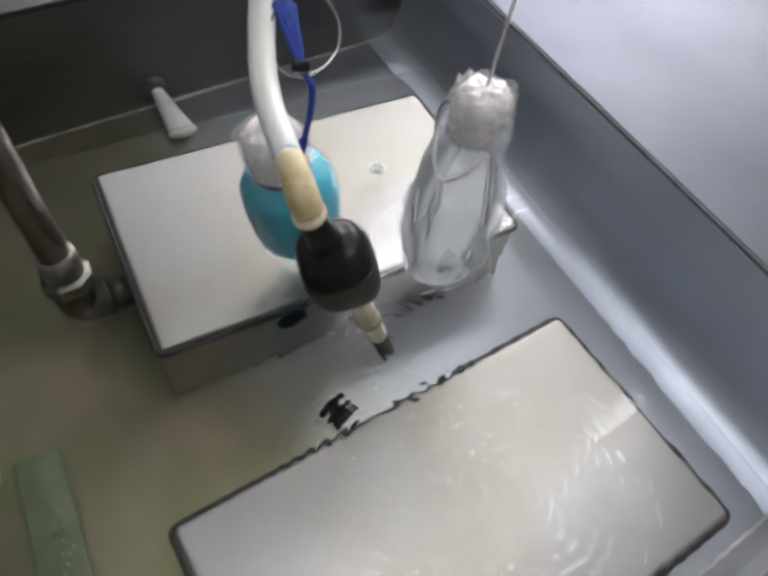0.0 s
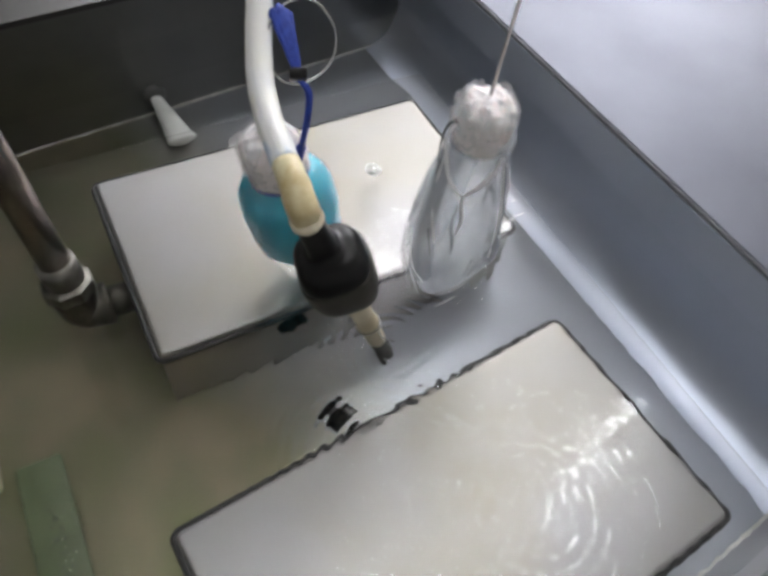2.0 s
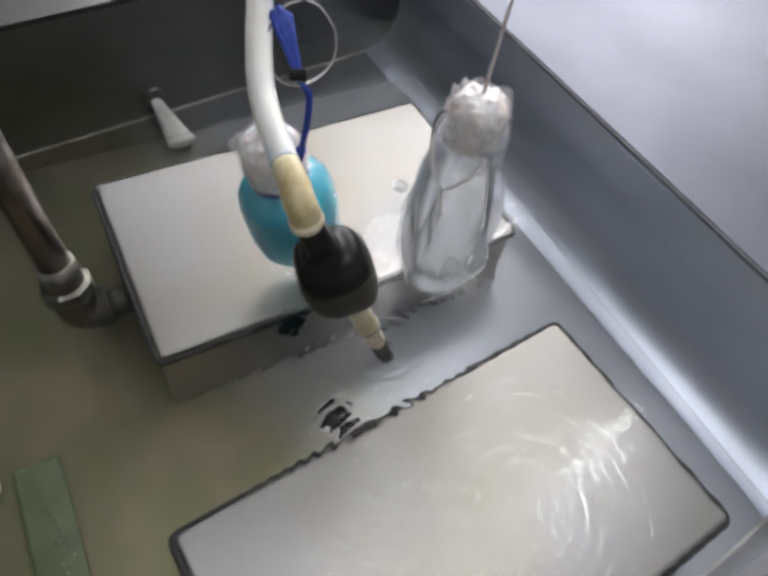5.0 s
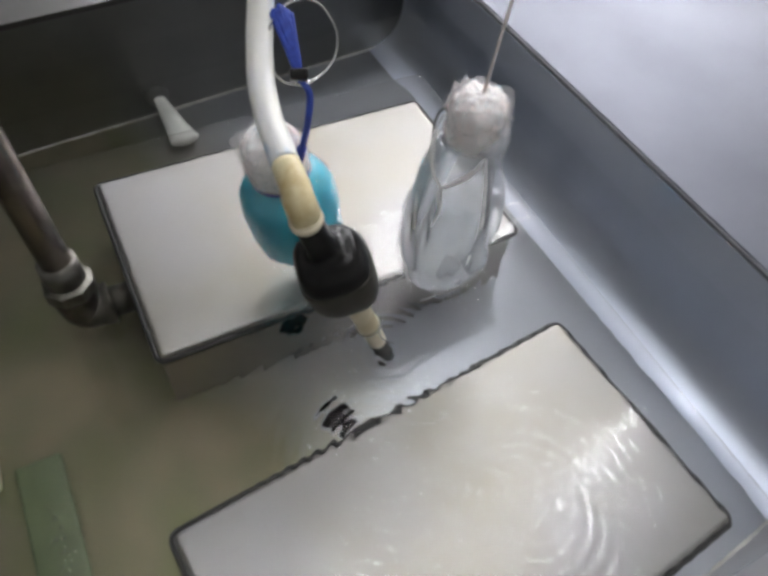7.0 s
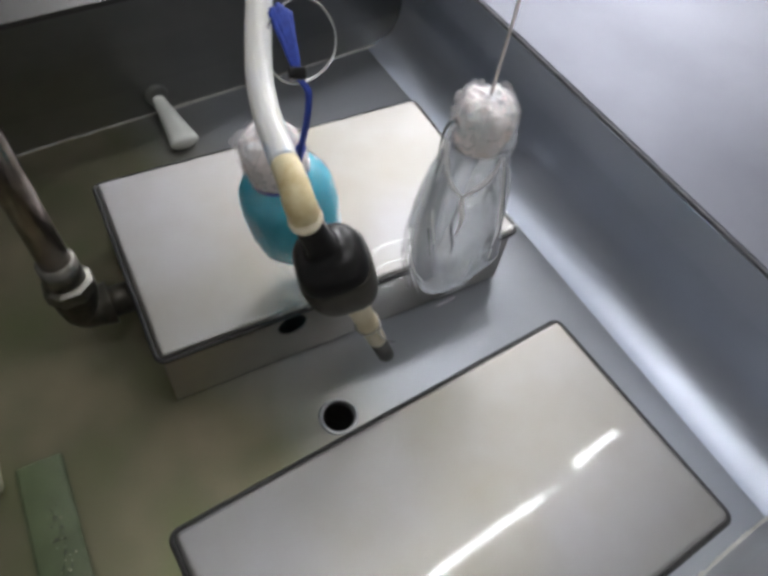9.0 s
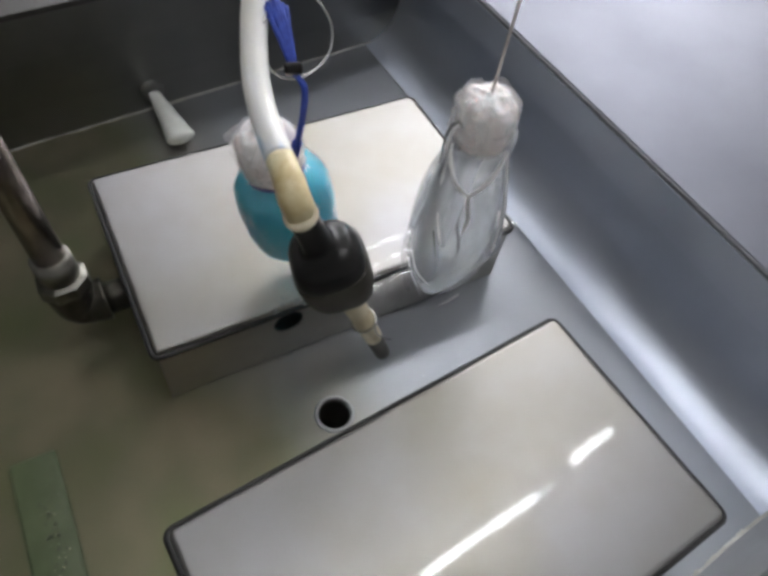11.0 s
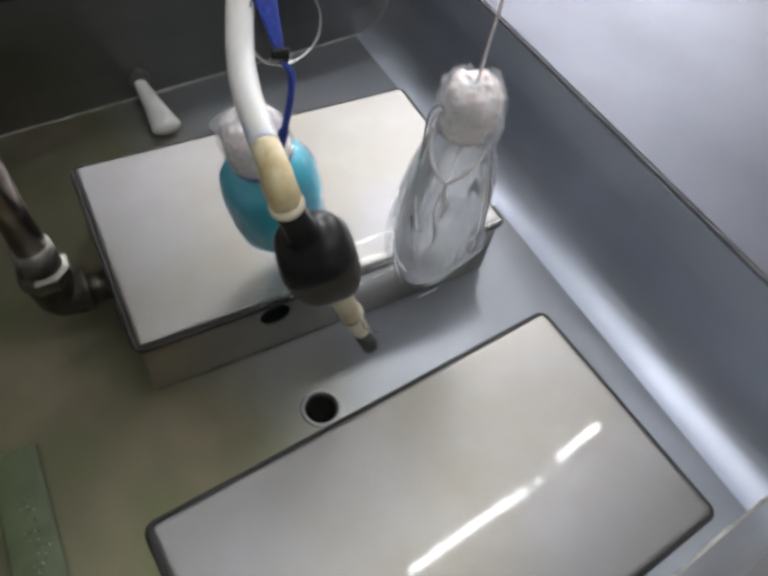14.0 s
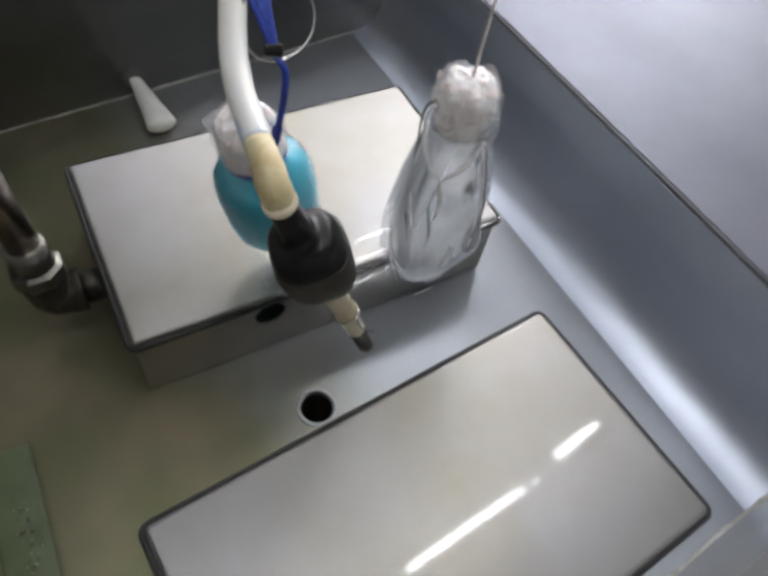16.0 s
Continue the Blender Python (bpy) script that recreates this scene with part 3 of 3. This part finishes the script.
screw = lathe([(0.0040, -0.003), (0.0040, 0.0012), (0.0030, 0.0018), (0.0022, 0.0002), (0.0, 0.0002)], 16, False)
bmesh.ops.transform(screw, matrix=Matrix.Translation(axis * 0.051 + toward * 0.0238) @ (toward - axis * 0.6).normalized().to_track_quat("Z", "Y").to_matrix().to_4x4(), verts=screw.verts)
part("screw", screw, ELBOW, neck, "small recessed screw")
nozzle = part("nozzle", on_axis([(0.0135, 0.106), (0.0118, 0.118), (0.0100, 0.150), (0.0092, 0.175), (0.0105, 0.180), (0.0092, 0.186), (0.0085, 0.218), (0.0070, 0.222)]), CREAM, hose, "cream plastic nozzle")
part("nozzle_tip", on_axis([(0.0080, 0.218), (0.0078, 0.262), (0.0062, 0.266)]), TIP, nozzle, "dark rubber tip under water")
wire = []
for i in range(30):
    t = i / 29
    wire.append(turn @ Vector((0.0112 * math.cos(t * 9.0), 0.0112 * math.sin(t * 9.0), 0.176 + 0.006 * t)))
wire += [turn @ Vector((-0.016, 0.004, 0.186)), turn @ Vector((-0.018, 0.008, 0.196)), turn @ Vector((-0.016, 0.012, 0.208))]
part("wire_tie", tube(wire, 0.0008, 6), WIRE, nozzle, "thin twisted wire")
tagged(hose, "milky hose with a black nozzle dipping into the water", "hose")

# ---------------------------------------------------------------- teal bottle standing on the box
BOTTLE_AT = (0.177, 0.030, 0.0993)
bottle = empty("wrapped_bottle", *BOTTLE_AT)
lean = Vector((-0.042, 0.006, 0.19)).normalized().to_track_quat("Z", "Y").to_matrix().to_4x4()


def crease(bm, amount, scale, seed):
    for v in bm.verts:
        q = Vector((v.co.x, v.co.y, v.co.z * 0.45)) * scale + Vector((seed, 0, 0))
        k = noise.noise(q) + 0.5 * noise.noise(q * 2.3)
        r = Vector((v.co.x, v.co.y, 0))
        if r.length > 1e-4:
            v.co += r.normalized() * amount * k


def bottle_part(name, profile, mat, label, amount=0.0, scale=40, seed=0, flatten=1.0, segments=40):
    bm = lathe(profile, segments)
    crease(bm, amount, scale, seed)
    for v in bm.verts:
        v.co.x *= 1.03
        v.co.y *= flatten * 1.03
    bmesh.ops.transform(bm, matrix=lean, verts=bm.verts)
    return part(name, bm, mat, bottle, label)


bottle_part("body", smooth_profile([(0.016, 0.068), (0.034, 0.076), (0.0385, 0.098), (0.040, 0.125), (0.0375, 0.145), (0.029, 0.158), (0.017, 0.166)]), TEAL, "teal blue filled upper half", 0.0008, 30, 2)
bottle_part("base", smooth_profile([(0.014, 0.0), (0.020, 0.004), (0.0255, 0.02), (0.033, 0.045), (0.0385, 0.070), (0.0418, 0.10), (0.0425, 0.125), (0.039, 0.149), (0.030, 0.162), (0.017, 0.170)]), CLEAR_BOTTLE, "clear film round the bottle", 0.0022, 55, 7)
bottle_part("neck_band", [(0.0235, 0.156), (0.0245, 0.158), (0.0240, 0.163), (0.0225, 0.165)], BLUE_CORD, "dark blue band round the neck")
ball = crumple(0.0262, 0.046, 0.10, 3.0, 5)
bmesh.ops.transform(ball, matrix=lean @ pose(0, 0, 0.162), verts=ball.verts)
cap_body = part("wrapped_cap", ball, FILM_WHITE, bottle, "cap wrapped in crumpled clear film")
skin = crumple(0.0272, 0.047, 0.36, 13.0, 5)
bmesh.ops.transform(skin, matrix=lean @ pose(0, 0, 0.161), verts=skin.verts)
part("cap_film", skin, CAP_HAZE, cap_body, "loose clear film")
tagged(bottle, "teal bottle in clear film with a wrapped cap, standing in water", "bottle", "wrapped bottles")

# ---------------------------------------------------------------- blue cord, clip and wire ring above the teal bottle
cord = empty("blue_cord", 0.1541, 0.0223, 0.3636)
C = Vector((0.1541, 0.0223, 0.3636))
strand = [(0.1536, 0.0178, 0.3608), (0.158, 0.0121, 0.3531), (0.1564, 0.0101, 0.3328), (0.1533, 0.0122, 0.3081), (0.1510, 0.0180, 0.2830)]
for k, (dx, dy) in enumerate(((0, 0), (0.0017, 0.0008), (-0.0009, 0.0016))):
    part("strand", tube([p - C + Vector((dx, dy, 0)) for p in spline(strand, 8)], lambda t: 0.0012 + (0.0016 if t > 0.8 else 0.0), 10, 0.15), BLUE_CORD, cord)
random.seed(5)
top = [(0.1541, 0.0223, 0.3636), (0.1546, 0.032, 0.3732), (0.1545, 0.0428, 0.382), (0.1555, 0.0560, 0.3900)]
for k in range(16):
    a = k * math.tau / 16
    fan = [Vector(p) - C + Vector((math.cos(a), math.sin(a) * 0.7, math.sin(a) * 0.7)) * (0.0012 + 0.0056 * (i / 3) ** 0.9 * random.uniform(0.5, 1.1)) for i, p in enumerate(top)]
    part("tassel_strand", tube(spline(fan, 5), lambda t: 0.0014 + 0.0008 * t, 8, 0.2), BLUE_CORD, cord)
bm = slab(-0.0065, -0.004, -0.0045, 0.0065, 0.004, 0.0045, 0.0015)
bmesh.ops.transform(bm, matrix=pose(0, 0.0005, 0, 40, 0, -20), verts=bm.verts)
part("clip", bm, BLACK, cord, "small black plastic clip")
tagged(cord, "bright blue cord with tassel and black clip", "cord")

ring = empty("wire_ring", 0.1549, 0.018, 0.359)
R0 = Vector((0.1549, 0.018, 0.359))
hoop = [(0.1762, 0.0623, 0.3963), (0.1867, 0.0556, 0.3907), (0.1919, 0.0417, 0.3786), (0.1862, 0.0302, 0.367), (0.1725, 0.0229, 0.3594), (0.1549, 0.018, 0.359),
        (0.1409, 0.0203, 0.3631), (0.1352, 0.0321, 0.3737), (0.1419, 0.0475, 0.3856), (0.1583, 0.0599, 0.3936), (0.1762, 0.0623, 0.3963)]
part("wire", tube([p - R0 for p in spline(hoop, 6)][:-1], 0.0009, 8, 0, True), WIRE, ring)
bm = tube([Vector((-0.004, 0.0, 0)), Vector((0.003, -0.0, 0.0)), Vector((0.009, 0.001, 0.0))], 0.0014, 8)
part("ferrule", bm, WIRE, ring)
tagged(ring, "thin bright wire ring holding the blue cord", "wire ring")

# ---------------------------------------------------------------- clear wrapped bottle hanging from a string
BAG_AT = Vector((0.281, -0.055, 0.0))
bag = empty("hanging_bottle", *BAG_AT)


def bag_mesh(scale, seed, fold):
    prof = smooth_profile([(0.013, 0.134), (0.020, 0.137), (0.0255, 0.147), (0.0315, 0.166), (0.0370, 0.190), (0.0395, 0.214), (0.0385, 0.240), (0.0355, 0.266), (0.030, 0.295), (0.021, 0.322)], 10)
    bm = lathe(prof, 96)
    for v in bm.verts:
        a = math.atan2(v.co.y, v.co.x)
        z = v.co.z
        s = min(max((z - 0.095) / 0.22, 0), 1)
        spiral = a + 6.5 * (z - 0.2)
        pleat = abs(math.sin(spiral * 3.0 + 1.8 * noise.noise(Vector((math.cos(a), math.sin(a), z * 9 + seed))))) ** 0.8 - 0.6
        fine = noise.noise(Vector((math.cos(a) * 4, math.sin(a) * 4, z * 16 + seed)))
        amp = fold * (0.35 + 0.65 * math.sin(s * math.pi))
        r = Vector((v.co.x, v.co.y, 0))
        k = 1 + amp * pleat + 0.03 * fine
        v.co.x, v.co.y = r.x * k * scale * 1.00, r.y * k * scale * 0.82
        v.co.x -= 0.010 * s
        low = max(0.0, 0.205 - z) / 0.07
        v.co.x -= 0.0075 * low
        v.co.y += 0.003 * low
    return bm


part("bottle", bag_mesh(0.86, 2.0, 0.10), CLEAR, bag, "clear bottle filled with water")
film_bag = part("film_bag", bag_mesh(1.06, 4.0, 0.24), HAZY, bag, "crumpled hazy plastic film")
# thin tubes along the film's folds, painting their glints and dark refraction lines
def fold(name, stations, radius, mat):
    pts = []
    for deg, z in stations:
        s_ = min(max((z - 0.095) / 0.22, 0), 1)
        r = 0.0425 if z < 0.23 else 0.0425 - (z - 0.23) * 0.17
        r -= max(0.0, 0.19 - z) * 0.20
        pts.append(Vector((r * 1.02 * math.cos(radians(deg)) - 0.010 * s_, r * 0.86 * math.sin(radians(deg)), z)))
    part(name, tube(spline(pts, 8), lambda t: radius * (0.35 + 0.65 * math.sin(math.pi * min(max(t, 0.03), 0.97))), 8, 0.5), mat, film_bag)


fold("painted_fold", [(-168, 0.330), (-158, 0.316), (-136, 0.300), (-114, 0.290)], 0.0024, WHITE_GLINT)
fold("painted_fold", [(-58, 0.324), (-72, 0.312), (-94, 0.300), (-114, 0.290)], 0.0022, WHITE_GLINT)
fold("painted_fold", [(-114, 0.292), (-112, 0.280), (-108, 0.268), (-112, 0.250)], 0.0020, WHITE_GLINT)
fold("painted_fold", [(-166, 0.324), (-160, 0.295), (-148, 0.262), (-134, 0.235)], 0.0018, WHITE_GLINT)
fold("painted_fold", [(-172, 0.322), (-166, 0.290), (-153, 0.256), (-136, 0.218)], 0.0012, FOLD_SHADE)
fold("painted_fold", [(-116, 0.282), (-120, 0.262), (-112, 0.236), (-116, 0.214)], 0.0009, FOLD_SHADE)
fold("painted_fold", [(-54, 0.325), (-48, 0.295), (-50, 0.255), (-60, 0.215)], 0.0016, WHITE_GLINT)
fold("painted_fold", [(-46, 0.318), (-41, 0.288), (-44, 0.250), (-56, 0.205)], 0.0009, FOLD_SHADE)
fold("painted_fold", [(-176, 0.205), (-164, 0.188), (-152, 0.176), (-142, 0.170)], 0.0011, WHITE_GLINT)
fold("painted_fold", [(-190, 0.180), (-180, 0.160), (-166, 0.148), (-156, 0.136)], 0.0009, WHITE_GLINT)
fold("painted_fold", [(-90, 0.155), (-100, 0.145), (-112, 0.135), (-118, 0.129)], 0.0008, WHITE_GLINT)
# a loose sheet of film that stands off on one side, doubled over at the top beside the cap
flap = bmesh.new()
rows = []
outward, across = Vector((-0.94, 0.34, 0)), Vector((0.34, 0.94, 0))
for i in range(25):
    s = i / 24
    z = 0.128 + 0.222 * s
    wdt = 0.004 + 0.017 * math.sin(math.pi * min(0.18 + s * 0.86, 1)) ** 1.3
    rr = 0.033 - 0.016 * s * s
    ring_ = []
    for k in range(7):
        q = outward * (rr + wdt * k / 6) + across * (0.005 * math.sin(9 * s + 1.3 * k) + 0.0025 * math.sin(23 * s + 2.1 * k))
        ring_.append(flap.verts.new((q.x - 0.009 * s, q.y - 0.008, z)))
    rows.append(ring_)
for a_, b_ in zip(rows, rows[1:]):
    for k in range(6):
        flap.faces.new((a_[k], a_[k + 1], b_[k + 1], b_[k]))
bmesh.ops.solidify(flap, geom=flap.faces[:], thickness=0.0006)
bmesh.ops.recalc_face_normals(flap, faces=flap.faces)
part("film_flap", flap, HAZY, film_bag)
# The film's doubled edge, with its dark outline and glint painted as two lines.
for mat_, dr in ((FOLD_SHADE, 0.0), (WHITE_GLINT, -0.003)):
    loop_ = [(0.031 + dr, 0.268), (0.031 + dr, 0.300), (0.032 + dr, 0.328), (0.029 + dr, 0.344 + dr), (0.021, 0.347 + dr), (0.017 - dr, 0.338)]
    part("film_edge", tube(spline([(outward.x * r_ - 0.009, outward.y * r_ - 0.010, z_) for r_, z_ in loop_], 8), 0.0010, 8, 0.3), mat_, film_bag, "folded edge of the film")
ball = crumple(0.0222, 0.043, 0.13, 9.0, 4)
bmesh.ops.translate(ball, vec=(-0.009, 0, 0.322), verts=ball.verts)
cap_body = part("wrapped_cap", ball, FILM_WHITE, bag, "cap wrapped in crumpled clear film")
skin = crumple(0.0232, 0.045, 0.48, 31.0, 3)
bmesh.ops.translate(skin, vec=(-0.009, 0, 0.320), verts=skin.verts)
part("cap_film", skin, CAP_HAZE, cap_body, "loose clear film")
part("neck_film", lathe([(0.019, 0.306), (0.0195, 0.318), (0.0205, 0.330), (0.018, 0.338)], 32), HAZY, bag)
part("string", tube(spline([(-0.009, 0.002, 0.362), (-0.007, 0.004, 0.45), (-0.004, 0.008, 0.62), (0.0, 0.014, 0.85)], 6), 0.0013, 8, 0.3), STRING, bag, "thin pinkish white string")
tagged(bag, "clear bottle in crumpled film hanging from a white string", "bottle", "wrapped bottles")

# ---------------------------------------------------------------- bubbles at the foot of the teal bottle
for bx, by, br in ((0.118, -0.012, 0.0032), (0.126, -0.008, 0.0019), (0.131, 0.001, 0.0024), (0.136, -0.002, 0.0016), (0.142, -0.010, 0.0042), (0.148, -0.014, 0.0030), (0.139, 0.008, 0.0014), (0.123, 0.002, 0.0012)):
    bm = bmesh.new()
    bmesh.ops.create_uvsphere(bm, u_segments=18, v_segments=10, radius=br)
    for v in bm.verts:
        v.co.z *= 0.6
    bub = part("air_bubble", bm, CLEAR_BOTTLE, None)
    bub.location = (bx, by, WATER)
    tagged(bub, "small clear air bubble floating on the water", "bubble", "air bubbles")

# one larger bubble that drifts over the box
bm = lathe([(0.0092, 0.0), (0.0090, 0.0014), (0.0078, 0.0036), (0.0056, 0.0054), (0.0030, 0.0064), (0.0, 0.0067)], 32)
drifter = part("air_bubble", bm, CLEAR_BOTTLE, None)
drifter.location = (0.2948, 0.1236, WATER)
# White tube painting the highlight round the bubble's foot.
part("rim_highlight", tube([Vector((0.0088 * math.cos(k * math.tau / 40), 0.0088 * math.sin(k * math.tau / 40), 0.0006)) for k in range(40)], lambda t: 0.0009 + 0.0006 * math.sin(t * 9.0), 8, 0, True), WHITE_GLINT, drifter, "painted highlight round the bubble")
tagged(drifter, "large clear air bubble drifting over the steel box", "bubble", "air bubbles")

# ---------------------------------------------------------------- water
def swell(x, y):
    """The slow, low heave of the water after it has been stirred."""
    return 0.00011 * noise.noise(Vector((x * 13, y * 13, 3.0))) + 0.000012 * noise.noise(Vector((x * 34, y * 34, 8.0)))


bm = bmesh.new()
rows = []
for j in range(141):
    rows.append([])
    for i in range(181):
        u, v = i / 180, j / 140
        y = near_y(LEFT) * (1 - v) + back_y(LEFT) * v
        xr = 0.549 + lean_x(-0.39 * (1 - v) + 0.5 * v)
        x = LEFT * (1 - u) + xr * u
        y = near_y(x) * (1 - v) + back_y(x) * v
        rows[-1].append(bm.verts.new((x, y, WATER + swell(x, y))))
for a_, b_ in zip(rows, rows[1:]):
    for i in range(180):
        bm.faces.new((a_[i], a_[i + 1], b_[i + 1], b_[i]))
water = tagged(part("water", bm, WATER_THIN, None), "clear water filling the tank", "water", kind="structure")
water.visible_shadow = False


def ripple_patch(name, cx, cy, sx, sy, step, sources, height, label):
    """A sheet of water with ring waves: wavy above, flat below, thinning out at its rim."""
    nx, ny = int(sx / step), int(sy / step)
    verts, faces = [], []
    for j in range(ny + 1):
        for i in range(nx + 1):
            x, y = -sx / 2 + sx * i / nx, -sy / 2 + sy * j / ny
            u, v = 1 - abs(2 * i / nx - 1), 1 - abs(2 * j / ny - 1)
            edge = min(1, u * 7) * min(1, v * 7)
            edge = edge * edge * (3 - 2 * edge)
            z = 0.0
            for px, py, lam, amp, decay, calm in sources:
                d = math.hypot(x - px, y - py)
                z += amp * math.sin(math.tau * d / lam + 0.5 * noise.noise(Vector((x * 18, y * 18, px * 9)))) * math.exp(-(d / decay) ** 2) * min(1, d / calm) ** 2
            z *= 0.55 + 0.9 * abs(noise.noise(Vector((x * 16, y * 16, cx * 50))))
            verts.append((x, y, 0.00003 + edge * (0.0016 + height * z)))
    n = len(verts)
    for j in range(ny):
        for i in range(nx):
            a_ = j * (nx + 1) + i
            faces.append((a_, a_ + 1, a_ + nx + 2, a_ + nx + 1))
    rim = [i for i in range(nx)] + [nx + j * (nx + 1) for j in range(ny)] + [ny * (nx + 1) + nx - i for i in range(nx)] + [(ny - j) * (nx + 1) for j in range(ny)]
    verts += [(verts[i][0], verts[i][1], 0.0) for i in rim]
    m = len(rim)
    for k in range(m):
        faces.append((rim[(k + 1) % m], rim[k], n + k, n + (k + 1) % m))
    faces.append(tuple(range(n + m - 1, n - 1, -1)))
    me = bpy.data.meshes.new(name)
    me.from_pydata(verts, [], faces)
    me.update()
    for k, p in enumerate(me.polygons):
        p.use_smooth = k < nx * ny
    me.materials.append(WATER_MAT)
    ob = new(name, me)
    ob.location = (cx, cy, WATER + 0.0004)
    ob.visible_shadow = False
    return tagged(ob, label, "ripples", "ripples on the water", "stuff")


RIPPLES = [
    ripple_patch("water_ripples", 0.115, -0.066, 0.64, 0.67, 0.0015,
                 [(0.116, -0.213, 0.0122, 1.1, 0.13, 0.05), (0.079, -0.034, 0.0100, 1.0, 0.07, 0.010), (0.030, -0.128, 0.0118, 1.35, 0.11, 0.03),
                  (0.170, 0.055, 0.0105, 0.7, 0.06, 0.01), (0.050, 0.09, 0.012, 0.5, 0.06, 0.01)], 0.00075, "fine ring ripples on the water over the steel boxes"),
]


# ---------------------------------------------------------------- moves
def motions():
    # the hanging bottle sways and twists on its string
    sway = [(0, -19), (0.5, -15), (1, -12), (1.5, -7), (2, 0), (2.5, 3), (3, 3), (3.5, -5), (4, -9), (5.2, -17), (6.5, -20), (7, -18), (7.5, -12), (8, -12), (8.5, -14), (9, 0),
            (10.2, 5), (11.5, 7), (12, 4), (12.5, 7), (13, 5), (13.5, 4), (14, -2), (14.5, -1), (15, 0), (15.5, -5), (16, -3)]
    rows_ = []
    for t, s in sway:
        k = s * 0.00037
        rows_.append((t, pose(BAG_AT.x + 0.88 * k, BAG_AT.y - 0.47 * k, 0.0, 0, 0, -28 + 1.4 * (s + 8))))
    walk(bag, rows_)
    walk(drifter, [(t, pose(x, y, WATER)) for t, x, y in ((0, 0.2948, 0.1236), (3.5, 0.295, 0.1322), (4.2, 0.295, 0.1312), (6.2, 0.35, 0.0388), (16, 0.35, 0.0388))])
    # ring waves shiver while the water is stirred, then run off to the far end of the tank
    for n, ob in enumerate(RIPPLES):
        c = ob.location.copy()
        rows_ = []
        for i in range(0, 82):
            t = i / 10
            a_ = t * 9.7 + n * 1.9
            rows_.append((t, pose(c.x + 0.006 * math.cos(a_), c.y + 0.006 * math.sin(a_ * 1.31), c.z)))
        far = -0.66
        rows_.append((8.4, pose(c.x + far, c.y, c.z)))
        rows_.append((16, pose(c.x + far, c.y, c.z)))
        walk(ob, rows_)


motions()
